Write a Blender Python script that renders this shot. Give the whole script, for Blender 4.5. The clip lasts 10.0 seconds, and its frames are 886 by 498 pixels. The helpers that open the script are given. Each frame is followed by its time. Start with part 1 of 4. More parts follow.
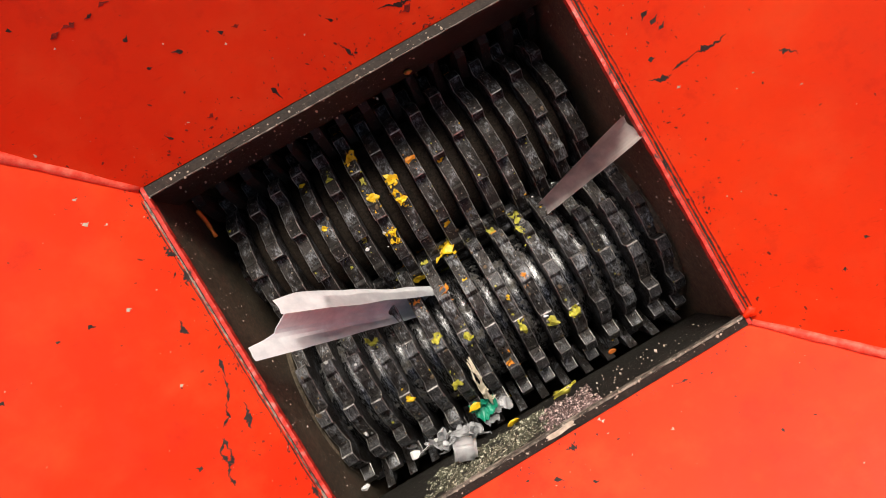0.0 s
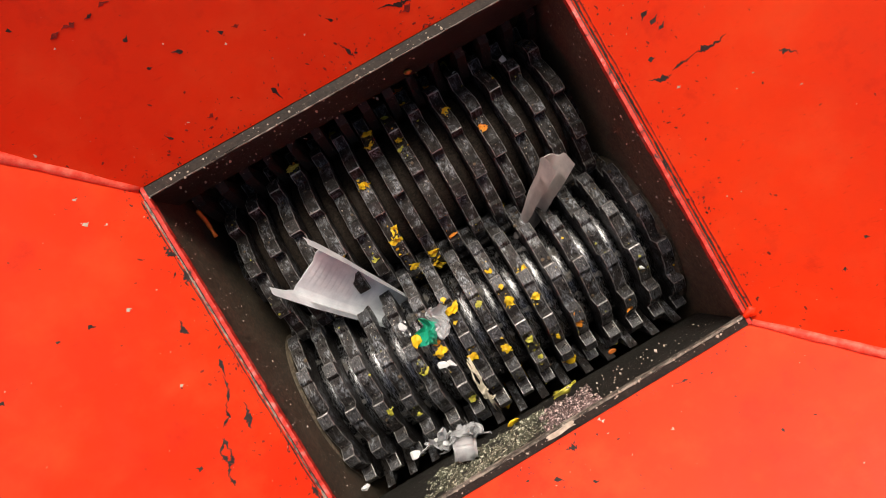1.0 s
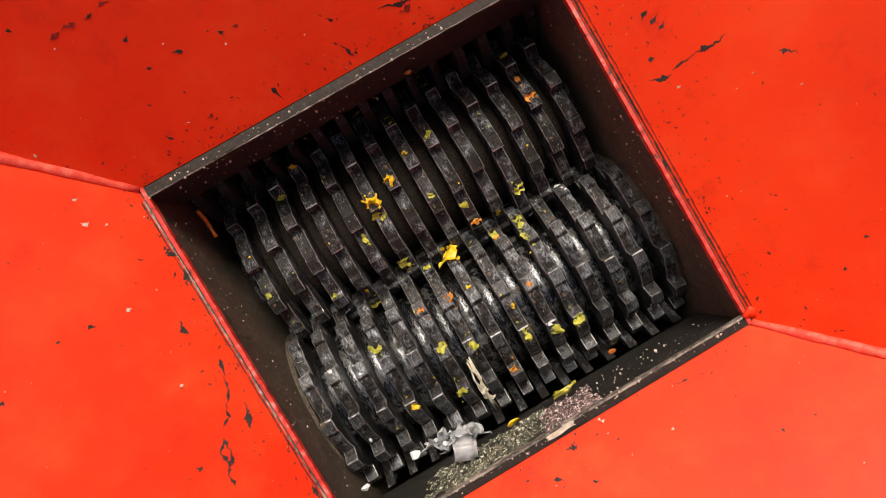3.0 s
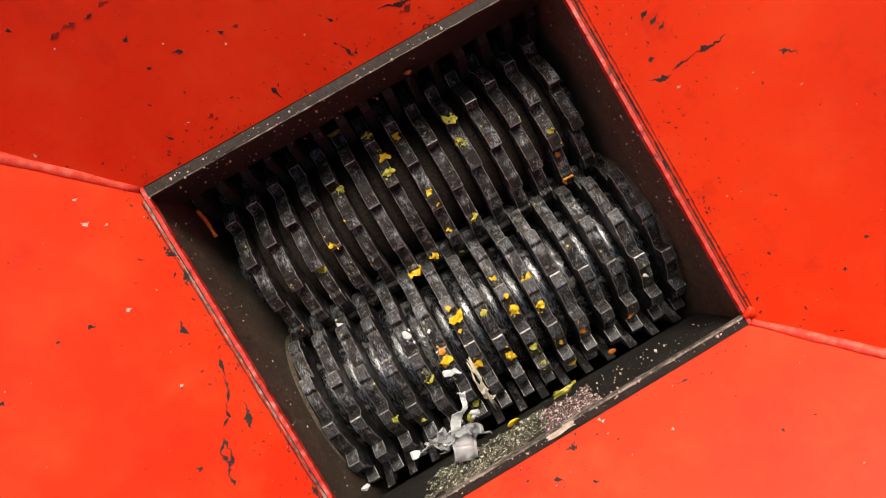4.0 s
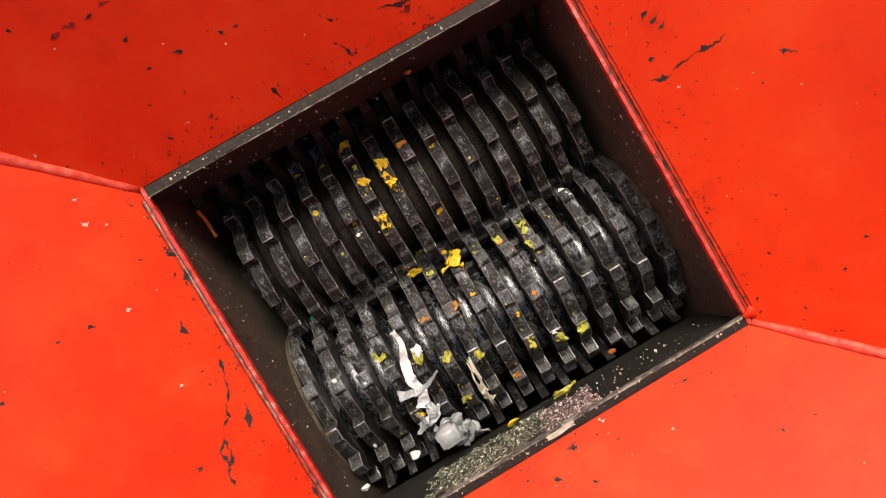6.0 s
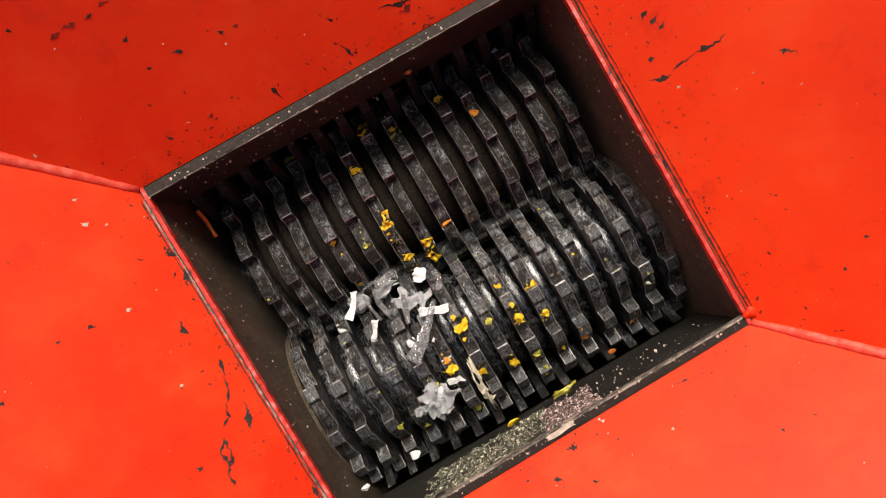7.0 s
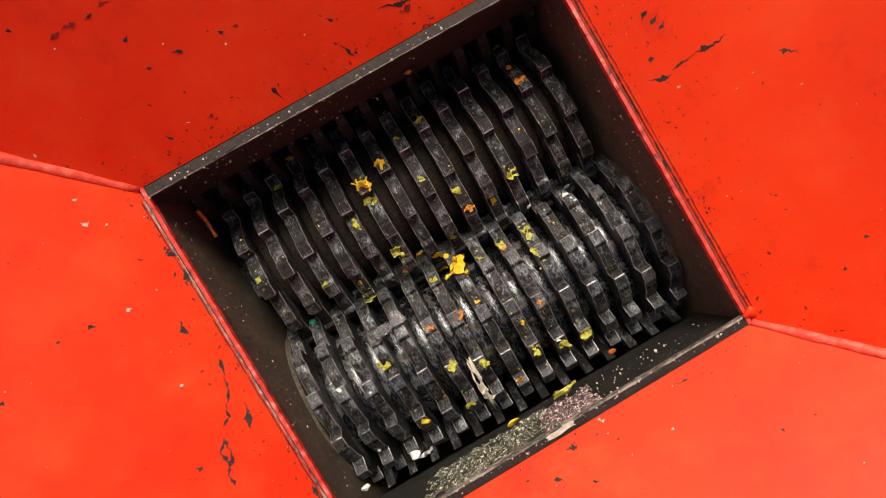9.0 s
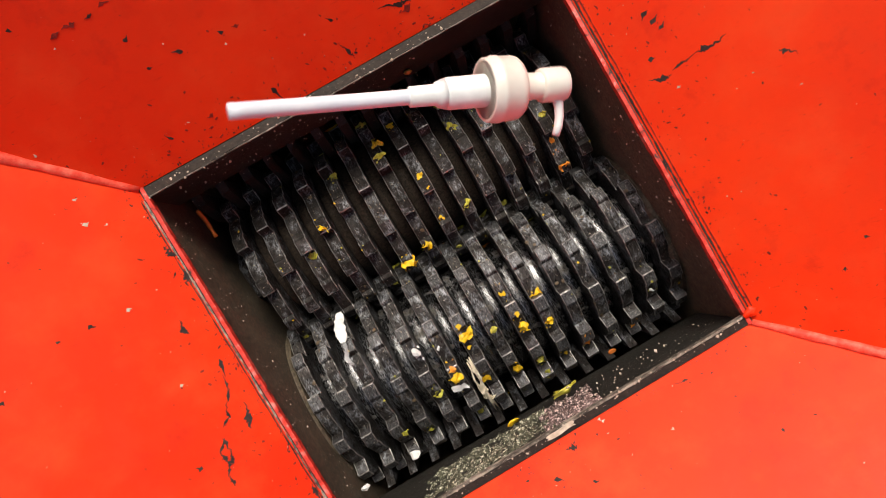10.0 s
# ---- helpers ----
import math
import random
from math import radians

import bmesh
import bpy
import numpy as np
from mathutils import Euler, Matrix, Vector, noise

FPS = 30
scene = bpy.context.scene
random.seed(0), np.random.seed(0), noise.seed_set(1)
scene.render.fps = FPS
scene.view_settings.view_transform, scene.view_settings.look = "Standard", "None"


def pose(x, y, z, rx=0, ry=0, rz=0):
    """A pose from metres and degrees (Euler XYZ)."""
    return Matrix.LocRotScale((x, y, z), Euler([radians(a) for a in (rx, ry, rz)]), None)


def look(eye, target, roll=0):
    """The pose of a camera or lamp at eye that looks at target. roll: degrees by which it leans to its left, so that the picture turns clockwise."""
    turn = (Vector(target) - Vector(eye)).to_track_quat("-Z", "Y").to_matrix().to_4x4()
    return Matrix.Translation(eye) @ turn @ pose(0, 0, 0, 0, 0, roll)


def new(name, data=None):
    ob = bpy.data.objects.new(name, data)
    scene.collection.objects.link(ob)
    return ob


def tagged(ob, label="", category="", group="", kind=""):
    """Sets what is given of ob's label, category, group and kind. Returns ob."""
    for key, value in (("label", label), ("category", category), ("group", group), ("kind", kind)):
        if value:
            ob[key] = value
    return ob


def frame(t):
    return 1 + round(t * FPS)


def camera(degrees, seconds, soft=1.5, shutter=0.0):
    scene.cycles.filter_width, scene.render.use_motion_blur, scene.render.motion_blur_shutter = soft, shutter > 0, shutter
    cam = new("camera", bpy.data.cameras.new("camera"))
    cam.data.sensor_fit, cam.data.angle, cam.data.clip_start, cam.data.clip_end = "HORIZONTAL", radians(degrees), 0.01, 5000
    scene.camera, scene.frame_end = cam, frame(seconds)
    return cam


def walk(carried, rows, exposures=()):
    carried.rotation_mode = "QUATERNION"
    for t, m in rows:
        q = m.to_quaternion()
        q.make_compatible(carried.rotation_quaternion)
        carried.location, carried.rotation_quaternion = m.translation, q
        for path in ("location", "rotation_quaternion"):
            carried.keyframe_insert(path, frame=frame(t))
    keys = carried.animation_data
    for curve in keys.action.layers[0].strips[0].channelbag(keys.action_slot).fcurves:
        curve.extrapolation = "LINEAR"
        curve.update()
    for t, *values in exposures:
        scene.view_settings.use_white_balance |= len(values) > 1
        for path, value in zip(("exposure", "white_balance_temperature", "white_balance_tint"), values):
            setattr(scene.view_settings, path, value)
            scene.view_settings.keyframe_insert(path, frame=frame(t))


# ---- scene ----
cam = camera(65, 10.0, soft=0.9, shutter=0.15)
walk(cam, [(0.0, pose(0, 0, 0.70, 0, 0, -30)), (10.0, pose(0, 0, 0.70, 0, 0, -30))])

# ---- light: bright hazy sky, soft high sun ----
SUN_TILT = 34.0        # degrees from straight up, towards +y
world = bpy.data.worlds.new("sky")
scene.world = world
world.use_nodes = True
wn = world.node_tree
sky = wn.nodes.new("ShaderNodeTexSky")
sky.sky_type = "NISHITA"
sky.sun_disc = False
sky.sun_elevation = radians(90 - SUN_TILT)
sky.sun_rotation = radians(3)
sky.dust_density = 7.0
sky.air_density = 0.7
wn.nodes["Background"].inputs["Strength"].default_value = 0.086
wn.links.new(sky.outputs[0], wn.nodes["Background"].inputs[0])

sun_data = bpy.data.lights.new("sun", "SUN")
sun_data.energy = 3.15
sun_data.angle = radians(24)
sun_data.color = (1.0, 0.91, 0.785)
sun = new("sun", sun_data)
sun.matrix_world = look((1.2 * math.tan(radians(15)), 1.2 * math.tan(radians(SUN_TILT)), 1.2), (0, 0, 0))
scene.view_settings.exposure = 0.0


# ---- materials ----
def material(name):
    m = bpy.data.materials.new(name)
    m.use_nodes = True
    return m, m.node_tree.nodes, m.node_tree.links, m.node_tree.nodes["Principled BSDF"]


def tex(nodes, links, kind, scale, detail=6.0, rough=0.6, obj=True, stretch=None):
    t = nodes.new("ShaderNodeTex" + kind)
    t.inputs["Scale"].default_value = scale
    if kind == "Noise":
        t.inputs["Detail"].default_value = detail
        t.inputs["Roughness"].default_value = rough
    co = nodes.new("ShaderNodeTexCoord")
    if stretch:
        mp = nodes.new("ShaderNodeMapping")
        mp.inputs["Scale"].default_value = stretch
        links.new(co.outputs["Object"], mp.inputs[0])
        links.new(mp.outputs[0], t.inputs["Vector"])
    else:
        links.new(co.outputs["Object"], t.inputs["Vector"])
    return t


def ramp(nodes, links, src, stops):
    r = nodes.new("ShaderNodeValToRGB")
    while len(r.color_ramp.elements) < len(stops):
        r.color_ramp.elements.new(0.5)
    for e, (p, c) in zip(r.color_ramp.elements, stops):
        e.position = p
        e.color = (*c, 1) if len(c) == 3 else c
    links.new(src, r.inputs[0])
    return r.outputs[0]


def mixed(nodes, links, fac, a, b, how="MIX"):
    m = nodes.new("ShaderNodeMix")
    m.data_type = "RGBA"
    m.blend_type = how
    for sock, val in ((m.inputs[0], fac), (m.inputs[6], a), (m.inputs[7], b)):
        if isinstance(val, (int, float)):
            sock.default_value = val
        elif isinstance(val, tuple):
            sock.default_value = (*val, 1)
        else:
            links.new(val, sock)
    return m.outputs[2]


def bump(nodes, links, bsdf, height, strength, dist):
    b = nodes.new("ShaderNodeBump")
    b.inputs["Strength"].default_value = strength
    b.inputs["Distance"].default_value = dist
    links.new(height, b.inputs["Height"])
    links.new(b.outputs[0], bsdf.inputs["Normal"])


def red_paint():
    m, n, l, b = material("red_paint")
    big = tex(n, l, "Noise", 5.0, 4)
    mid = tex(n, l, "Noise", 38.0, 8)
    fine = tex(n, l, "Noise", 420.0, 3)
    base = ramp(n, l, big.outputs[0], [(0.3, (0.74, 0.029, 0.003)), (0.7, (0.86, 0.047, 0.004))])
    dust = ramp(n, l, mid.outputs[0], [(0.52, (0, 0, 0)), (0.8, (0.22, 0.22, 0.22))])
    c = mixed(n, l, dust, base, (0.80, 0.078, 0.018))
    scuff = tex(n, l, "Noise", 150.0, 9, 0.75)
    dark = ramp(n, l, scuff.outputs[0], [(0.69, (0, 0, 0)), (0.75, (0.5, 0.5, 0.5))])
    c = mixed(n, l, dark, c, (0.22, 0.012, 0.006))
    scr = tex(n, l, "Noise", 70.0, 4, 0.6, stretch=(1, 9, 2))
    line = ramp(n, l, scr.outputs[0], [(0.64, (0, 0, 0)), (0.70, (0.35, 0.35, 0.35))])
    c = mixed(n, l, line, c, (0.46, 0.016, 0.006))
    blot_ = tex(n, l, "Noise", 14.0, 6, 0.65)
    c = mixed(n, l, ramp(n, l, blot_.outputs[0], [(0.50, (0, 0, 0)), (0.72, (0.55, 0.55, 0.55))]), c, (0.90, 0.090, 0.018))
    c = mixed(n, l, ramp(n, l, blot_.outputs[0], [(0.28, (0.5, 0.5, 0.5)), (0.42, (0, 0, 0))]), c, (0.52, 0.014, 0.005))
    l.new(c, b.inputs["Base Color"])
    l.new(ramp(n, l, mid.outputs[0], [(0.3, (0.42,) * 3), (0.75, (0.62,) * 3)]), b.inputs["Roughness"])
    b.inputs["Specular IOR Level"].default_value = 0.3
    h = mixed(n, l, 0.5, fine.outputs[0], mid.outputs[0])
    bump(n, l, b, h, 0.25, 0.0008)
    return m


def steel(name, dark, light, speck, rough=(0.3, 0.6), metal=0.7, grain=(1, 1, 1), speck_at=0.66, dirt=0.0, size=1.0, relief=0.7, wear_sheen=0.0):
    """Worn metal: large stains, fine grain, scratches, bright specks, and dull dirt where dirt > 0."""
    m, n, l, b = material(name)
    oi = n.new("ShaderNodeObjectInfo")
    big = tex(n, l, "Noise", 24.0 * size, 5)
    fine = tex(n, l, "Noise", 230.0 * size, 9, 0.78, stretch=grain)
    spk = tex(n, l, "Noise", 330.0 * size, 6, 0.8)
    c = ramp(n, l, big.outputs[0], [(0.34, dark), (0.68, light)])
    c = mixed(n, l, 0.72, c, ramp(n, l, fine.outputs[0], [(0.43, dark), (0.60, light)]))
    tone = n.new("ShaderNodeMapRange")
    l.new(oi.outputs["Random"], tone.inputs[0])
    tone.inputs[3].default_value, tone.inputs[4].default_value = 0.65, 1.3
    c = mixed(n, l, 1.0, c, tone.outputs[0], "MULTIPLY")
    s = ramp(n, l, spk.outputs[0], [(speck_at, (0, 0, 0)), (speck_at + 0.03, (0.9, 0.9, 0.9))])
    c = mixed(n, l, s, c, speck)
    ro = ramp(n, l, fine.outputs[0], [(0.38, (rough[0],) * 3), (0.64, (rough[1],) * 3)])
    if dirt:
        mid = tex(n, l, "Noise", 55.0 * size, 7, 0.7)
        d = ramp(n, l, mid.outputs[0], [(0.62 - dirt * 0.3, (0, 0, 0)), (0.70 - dirt * 0.3, (1, 1, 1))])
        grit = ramp(n, l, spk.outputs[0], [(0.42, (dark[0] * 0.5, dark[1] * 0.45, dark[2] * 0.4)), (0.62, (light[0] * 0.55, light[1] * 0.5, light[2] * 0.42))])
        c = mixed(n, l, d, c, grit)
        ro = mixed(n, l, d, ro, (0.85, 0.85, 0.85))
        mt = mixed(n, l, d, (metal,) * 3, (0.0, 0.0, 0.0))
        l.new(mt, b.inputs["Metallic"])
    else:
        b.inputs["Metallic"].default_value = metal
    if wear_sheen:
        # Rubbed scratches; their pale blue also paints in the highlight's cool sheen.
        rub = tex(n, l, "Noise", 75.0, 8, 0.72, stretch=(1, 0.6, 0.6))
        scar = tex(n, l, "Noise", 420.0, 6, 0.7, stretch=(1.6, 0.8, 0.8))
        k = mixed(n, l, 1.0, ramp(n, l, rub.outputs[0], [(0.50, (0, 0, 0)), (0.64, (wear_sheen,) * 3)]),
                  ramp(n, l, scar.outputs[0], [(0.44, (0, 0, 0)), (0.58, (1, 1, 1))]), "MULTIPLY")
        c = mixed(n, l, k, c, (0.44, 0.47, 0.51))
        ro = mixed(n, l, k, ro, (0.27, 0.27, 0.27))
    l.new(c, b.inputs["Base Color"])
    l.new(ro, b.inputs["Roughness"])
    b.inputs["Specular IOR Level"].default_value = 0.4
    bump(n, l, b, mixed(n, l, 0.5, fine.outputs[0], spk.outputs[0]), relief, 0.0012)
    return m


def soft_stuff(name, c1, c2, rough=0.5, scale=180.0, trans=0.0):
    m, n, l, b = material(name)
    t = tex(n, l, "Noise", scale, 6)
    l.new(ramp(n, l, t.outputs[0], [(0.35, c1), (0.65, c2)]), b.inputs["Base Color"])
    b.inputs["Roughness"].default_value = rough
    if trans:
        b.inputs["Transmission Weight"].default_value = trans
    bump(n, l, b, t.outputs[0], 0.4, 0.001)
    return m


def worn_red():
    m, n, l, b = material("worn_red_edge_glints")
    t = tex(n, l, "Noise", 90.0, 8, 0.7)
    # Dark chips and red paint; the palest pink stands for highlights along the ridge.
    c = ramp(n, l, t.outputs[0], [(0.36, (0.03, 0.02, 0.018)), (0.42, (0.50, 0.025, 0.012)), (0.56, (0.72, 0.05, 0.03)), (0.68, (0.62, 0.30, 0.26))])
    l.new(c, b.inputs["Base Color"])
    b.inputs["Roughness"].default_value = 0.5
    bump(n, l, b, t.outputs[0], 0.5, 0.001)
    return m


RED = red_paint()
BLADE = steel("worn_blade_steel", (0.0040, 0.0034, 0.0032), (0.062, 0.055, 0.051), (0.66, 0.62, 0.56), (0.20, 0.62), 0.4, (2, 1, 1), 0.618, size=1.0, relief=1.1, wear_sheen=1.0)
# Darker copy of the blade steel: the upper shaft's shade is in its colour.
DUSTY_SHADED = steel("dusty_shaded_blade_steel", (0.0036, 0.0030, 0.0028), (0.054, 0.046, 0.042), (0.58, 0.53, 0.46), (0.30, 0.75), 0.3, (2, 1, 1), 0.625, 0.5, size=1.0, relief=1.1, wear_sheen=0.75)
EDGE = steel("bright_worn_edge", (0.06, 0.057, 0.054), (0.60, 0.58, 0.56), (0.6, 0.58, 0.54), (0.25, 0.5), 0.6, (1, 1, 1), 0.7)
TIP = steel("rubbed_tooth_steel", (0.010, 0.010, 0.011), (0.13, 0.13, 0.135), (0.72, 0.70, 0.66), (0.22, 0.55), 0.5, (2, 1, 1), 0.60, size=1.5, relief=0.8, wear_sheen=0.8)
SPACER = steel("polished_spacer_steel", (0.014, 0.013, 0.012), (0.42, 0.43, 0.45), (0.22, 0.2, 0.17), (0.14, 0.36), 0.95, (5, 0.7, 0.7), 0.75, 0.3, relief=0.45)
DULL = steel("dirty_spacer_steel", (0.016, 0.012, 0.009), (0.095, 0.072, 0.055), (0.22, 0.2, 0.17), (0.4, 0.7), 0.7, (6, 0.35, 0.35), 0.7, 0.8)
WALL = steel("grimy_chamber_steel", (0.044, 0.034, 0.022), (0.195, 0.156, 0.110), (0.50, 0.46, 0.36), (0.5, 0.8), 0.1, speck_at=0.63, size=0.9)
# Darker than WALL; for side plates, rim joints and upper fingers.
NEAR_BLACK = steel("near_black_steel", (0.007, 0.0072, 0.006), (0.044, 0.041, 0.034), (0.46, 0.43, 0.37), (0.5, 0.8), 0.1, speck_at=0.63, size=0.9)
LIP = steel("bare_rim_steel", (0.010, 0.008, 0.006), (0.050, 0.040, 0.031), (0.46, 0.39, 0.34), (0.5, 0.75), 0.2, speck_at=0.63)
GRIME = steel("caked_pale_grime", (0.010, 0.010, 0.006), (0.22, 0.23, 0.15), (0.72, 0.73, 0.58), (0.7, 0.95), 0.0, speck_at=0.545, size=0.85)
PINK = steel("caked_pink_grime", (0.014, 0.009, 0.008), (0.28, 0.20, 0.19), (0.82, 0.66, 0.62), (0.7, 0.95), 0.0, speck_at=0.535, size=0.85)
CHIP = steel("bare_metal_chip", (0.025, 0.020, 0.018), (0.07, 0.055, 0.05), (0.2, 0.15, 0.13), (0.5, 0.8), 0.2)
NICK = soft_stuff("scraped_red_primer", (0.10, 0.010, 0.006), (0.34, 0.024, 0.010), 0.6, 240)
CONCRETE = steel("dusty_concrete", (0.22, 0.21, 0.2), (0.32, 0.31, 0.29), (0.4, 0.4, 0.38), (0.8, 0.95), 0.0)
YELLOW = soft_stuff("yellow_peel", (0.78, 0.46, 0.006), (0.92, 0.66, 0.03), 0.4)
ORANGE = soft_stuff("orange_peel", (0.80, 0.24, 0.012), (0.90, 0.42, 0.06), 0.4)
LIME = soft_stuff("yellow_green_peel", (0.34, 0.33, 0.02), (0.66, 0.62, 0.10), 0.45)
WHITE = soft_stuff("white_plastic", (0.78, 0.80, 0.79), (0.90, 0.91, 0.90), 0.35, 60)
GREY = soft_stuff("scuffed_pale_plastic", (0.62, 0.67, 0.70), (0.84, 0.88, 0.90), 0.5, 40)
TEAL = soft_stuff("green_plastic", (0.01, 0.28, 0.16), (0.02, 0.42, 0.26), 0.35, 60)
FIBRE = soft_stuff("pale_fibre", (0.55, 0.50, 0.36), (0.75, 0.70, 0.55), 0.7, 120)
FILM = soft_stuff("cloudy_film", (0.72, 0.74, 0.76), (0.92, 0.94, 0.95), 0.16, 90, 0.55)
CLEAR = soft_stuff("clear_film", (0.60, 0.61, 0.62), (0.85, 0.86, 0.87), 0.12, 90, 0.85)
DAMP = soft_stuff("brown_residue", (0.05, 0.035, 0.02), (0.16, 0.11, 0.06), 0.6)
CREAM = soft_stuff("cream_plastic", (0.80, 0.77, 0.68), (0.87, 0.84, 0.76), 0.3, 40)
# Lighter and pinker than the panels' red.
WELD = soft_stuff("pale_red_weld", (0.74, 0.045, 0.018), (0.86, 0.17, 0.11), 0.6, 110)
SCRAPE = steel("pale_scraped_metal", (0.02, 0.017, 0.014), (0.52, 0.48, 0.40), (0.7, 0.66, 0.58), (0.5, 0.8), 0.1, (0.5, 1, 1), 0.62, size=0.6)

SPOT = soft_stuff("dried_pale_specks", (0.42, 0.36, 0.27), (0.66, 0.60, 0.50), 0.8)
BROWN = soft_stuff("brown_fruit", (0.25, 0.13, 0.02), (0.5, 0.3, 0.06), 0.5)
RUST = soft_stuff("rusty_orange", (0.42, 0.10, 0.01), (0.62, 0.20, 0.03), 0.6)
ROSE = soft_stuff("pinkish_grey_plastic", (0.30, 0.28, 0.27), (0.54, 0.50, 0.47), 0.5, 30)
WORN_RED = worn_red()
TUBE = soft_stuff("milky_tube", (0.72, 0.76, 0.84), (0.82, 0.85, 0.90), 0.3, 40)


# ---- building helpers ----
def part(name, bm, mat, parent=None, label="", smooth=False):
    me = bpy.data.meshes.new(name)
    bm.normal_update()
    bm.to_mesh(me)
    bm.free()
    me.materials.append(mat)
    if smooth:
        for p in me.polygons:
            p.use_smooth = True
    ob = new(name, me)
    if parent is not None:
        ob.parent = parent
    if label:
        ob["label"] = label
    return ob


def empty(name, m=None):
    ob = new(name)
    ob.empty_display_size = 0.02
    if m is not None:
        ob.matrix_world = m
    return ob


def solid(pts_a, pts_b):
    """A closed body between two outlines of equal length."""
    bm = bmesh.new()
    a = [bm.verts.new(p) for p in pts_a]
    b = [bm.verts.new(p) for p in pts_b]
    n = len(a)
    bm.faces.new(a[::-1])
    bm.faces.new(b)
    for i in range(n):
        j = (i + 1) % n
        bm.faces.new((a[i], a[j], b[j], b[i]))
    bmesh.ops.recalc_face_normals(bm, faces=bm.faces)
    return bm


def tube(points, radius, sides=8, wobble=0.0, rng=random):
    bm = bmesh.new()
    rings = []
    pts = [Vector(p) for p in points]
    u = (pts[1] - pts[0]).orthogonal().normalized()
    for i, p in enumerate(pts):
        d = (pts[min(i + 1, len(pts) - 1)] - pts[max(i - 1, 0)]).normalized()
        u = (u - d * u.dot(d)).normalized()
        v = d.cross(u)
        r = (radius[i] if isinstance(radius, (list, tuple)) else radius) * (1 + wobble * rng.uniform(-1, 1))
        rings.append([bm.verts.new(p + (u * math.cos(a) + v * math.sin(a)) * r)
                      for a in (2 * math.pi * k / sides for k in range(sides))])
    for a, b in zip(rings, rings[1:]):
        for k in range(sides):
            bm.faces.new((a[k], a[(k + 1) % sides], b[(k + 1) % sides], b[k]))
    bm.faces.new(rings[0][::-1])
    bm.faces.new(rings[-1])
    bmesh.ops.recalc_face_normals(bm, faces=bm.faces)
    return bm


def chunk(size, flat, rng, sub=2, rough=0.45):
    """A torn, uneven lump about `size` across."""
    bm = bmesh.new()
    bmesh.ops.create_icosphere(bm, subdivisions=sub, radius=0.5)
    off = Vector((rng.uniform(-50, 50), rng.uniform(-50, 50), rng.uniform(-50, 50)))
    sx, sy = size * rng.uniform(0.75, 1.25), size * rng.uniform(0.55, 1.0)
    for v in bm.verts:
        k = 1 + rough * (noise.noise(v.co * 2.4 + off) * 1.7 + noise.noise(v.co * 7.0 + off) * 0.9)
        v.co = Vector((v.co.x * k * sx, v.co.y * k * sy, v.co.z * k * size * flat))
        v.co.z += 0.25 * size * noise.noise(v.co * (2.0 / size) + off) * (1 if flat < 0.4 else 0.3)
    return bm


# ---- the hopper ----
RIM = {"l": Vector((-0.2356, 0.2049, 0)), "t": Vector((0.2373, 0.1992, 0)),
       "r": Vector((0.2333, -0.2197, 0)), "b": Vector((-0.2242, -0.2288, 0))}
OUT_X, OUT_Y, UP = 0.34, 0.325, 0.31
SIGN = {"l": (-1, 1), "t": (1, 1), "r": (1, -1), "b": (-1, -1)}
TOP = {k: RIM[k] + Vector((SIGN[k][0] * OUT_X, SIGN[k][1] * OUT_Y, UP)) for k in RIM}
hopper = tagged(empty("feed_hopper"), "bright red painted steel feed hopper with chipped paint above the cutters", "hopper")


def panel(a, b, seed):
    """One sloping sheet between the rim corners a and b, a little uneven, 5 mm thick."""
    rng = random.Random(seed)
    p0, p1, q1, q0 = RIM[a], RIM[b], TOP[b], TOP[a]
    nrm = (p1 - p0).cross(q0 - p0).normalized()
    if nrm.z < 0:
        nrm = -nrm
    bm = bmesh.new()
    nu, nv = 36, 26
    layers = []
    for depth in (0.0, -0.005):
        grid = []
        for j in range(nv + 1):
            row = []
            for i in range(nu + 1):
                s, t = i / nu, j / nv
                p = (p0.lerp(p1, s)).lerp(q0.lerp(q1, s), t)
                edge = min(s, 1 - s, t, 1 - t)
                w = noise.noise(Vector((p.x * 7 + seed * 9, p.y * 7, p.z * 7))) * 0.00022 * min(1, edge * 8)
                row.append(bm.verts.new(p + nrm * (depth + w)))
            grid.append(row)
        layers.append(grid)
    for g in layers:
        for j in range(nv):
            for i in range(nu):
                bm.faces.new((g[j][i], g[j][i + 1], g[j + 1][i + 1], g[j + 1][i]))
    g, h = layers
    loop = [(0, i) for i in range(nu)] + [(j, nu) for j in range(nv)] + [(nv, i) for i in range(nu, 0, -1)] + [(j, 0) for j in range(nv, 0, -1)]
    for (j0, i0), (j1, i1) in zip(loop, loop[1:] + loop[:1]):
        bm.faces.new((g[j0][i0], g[j1][i1], h[j1][i1], h[j0][i0]))
    bmesh.ops.recalc_face_normals(bm, faces=bm.faces)
    return part("panel", bm, RED, hopper, "red painted steel sheet", smooth=False), p0, nrm


PANELS = {}
for seed, (a, b) in enumerate((("l", "t"), ("t", "r"), ("r", "b"), ("b", "l"))):
    ob, p0, nrm = panel(a, b, seed)
    PANELS[a + b] = (p0, nrm)
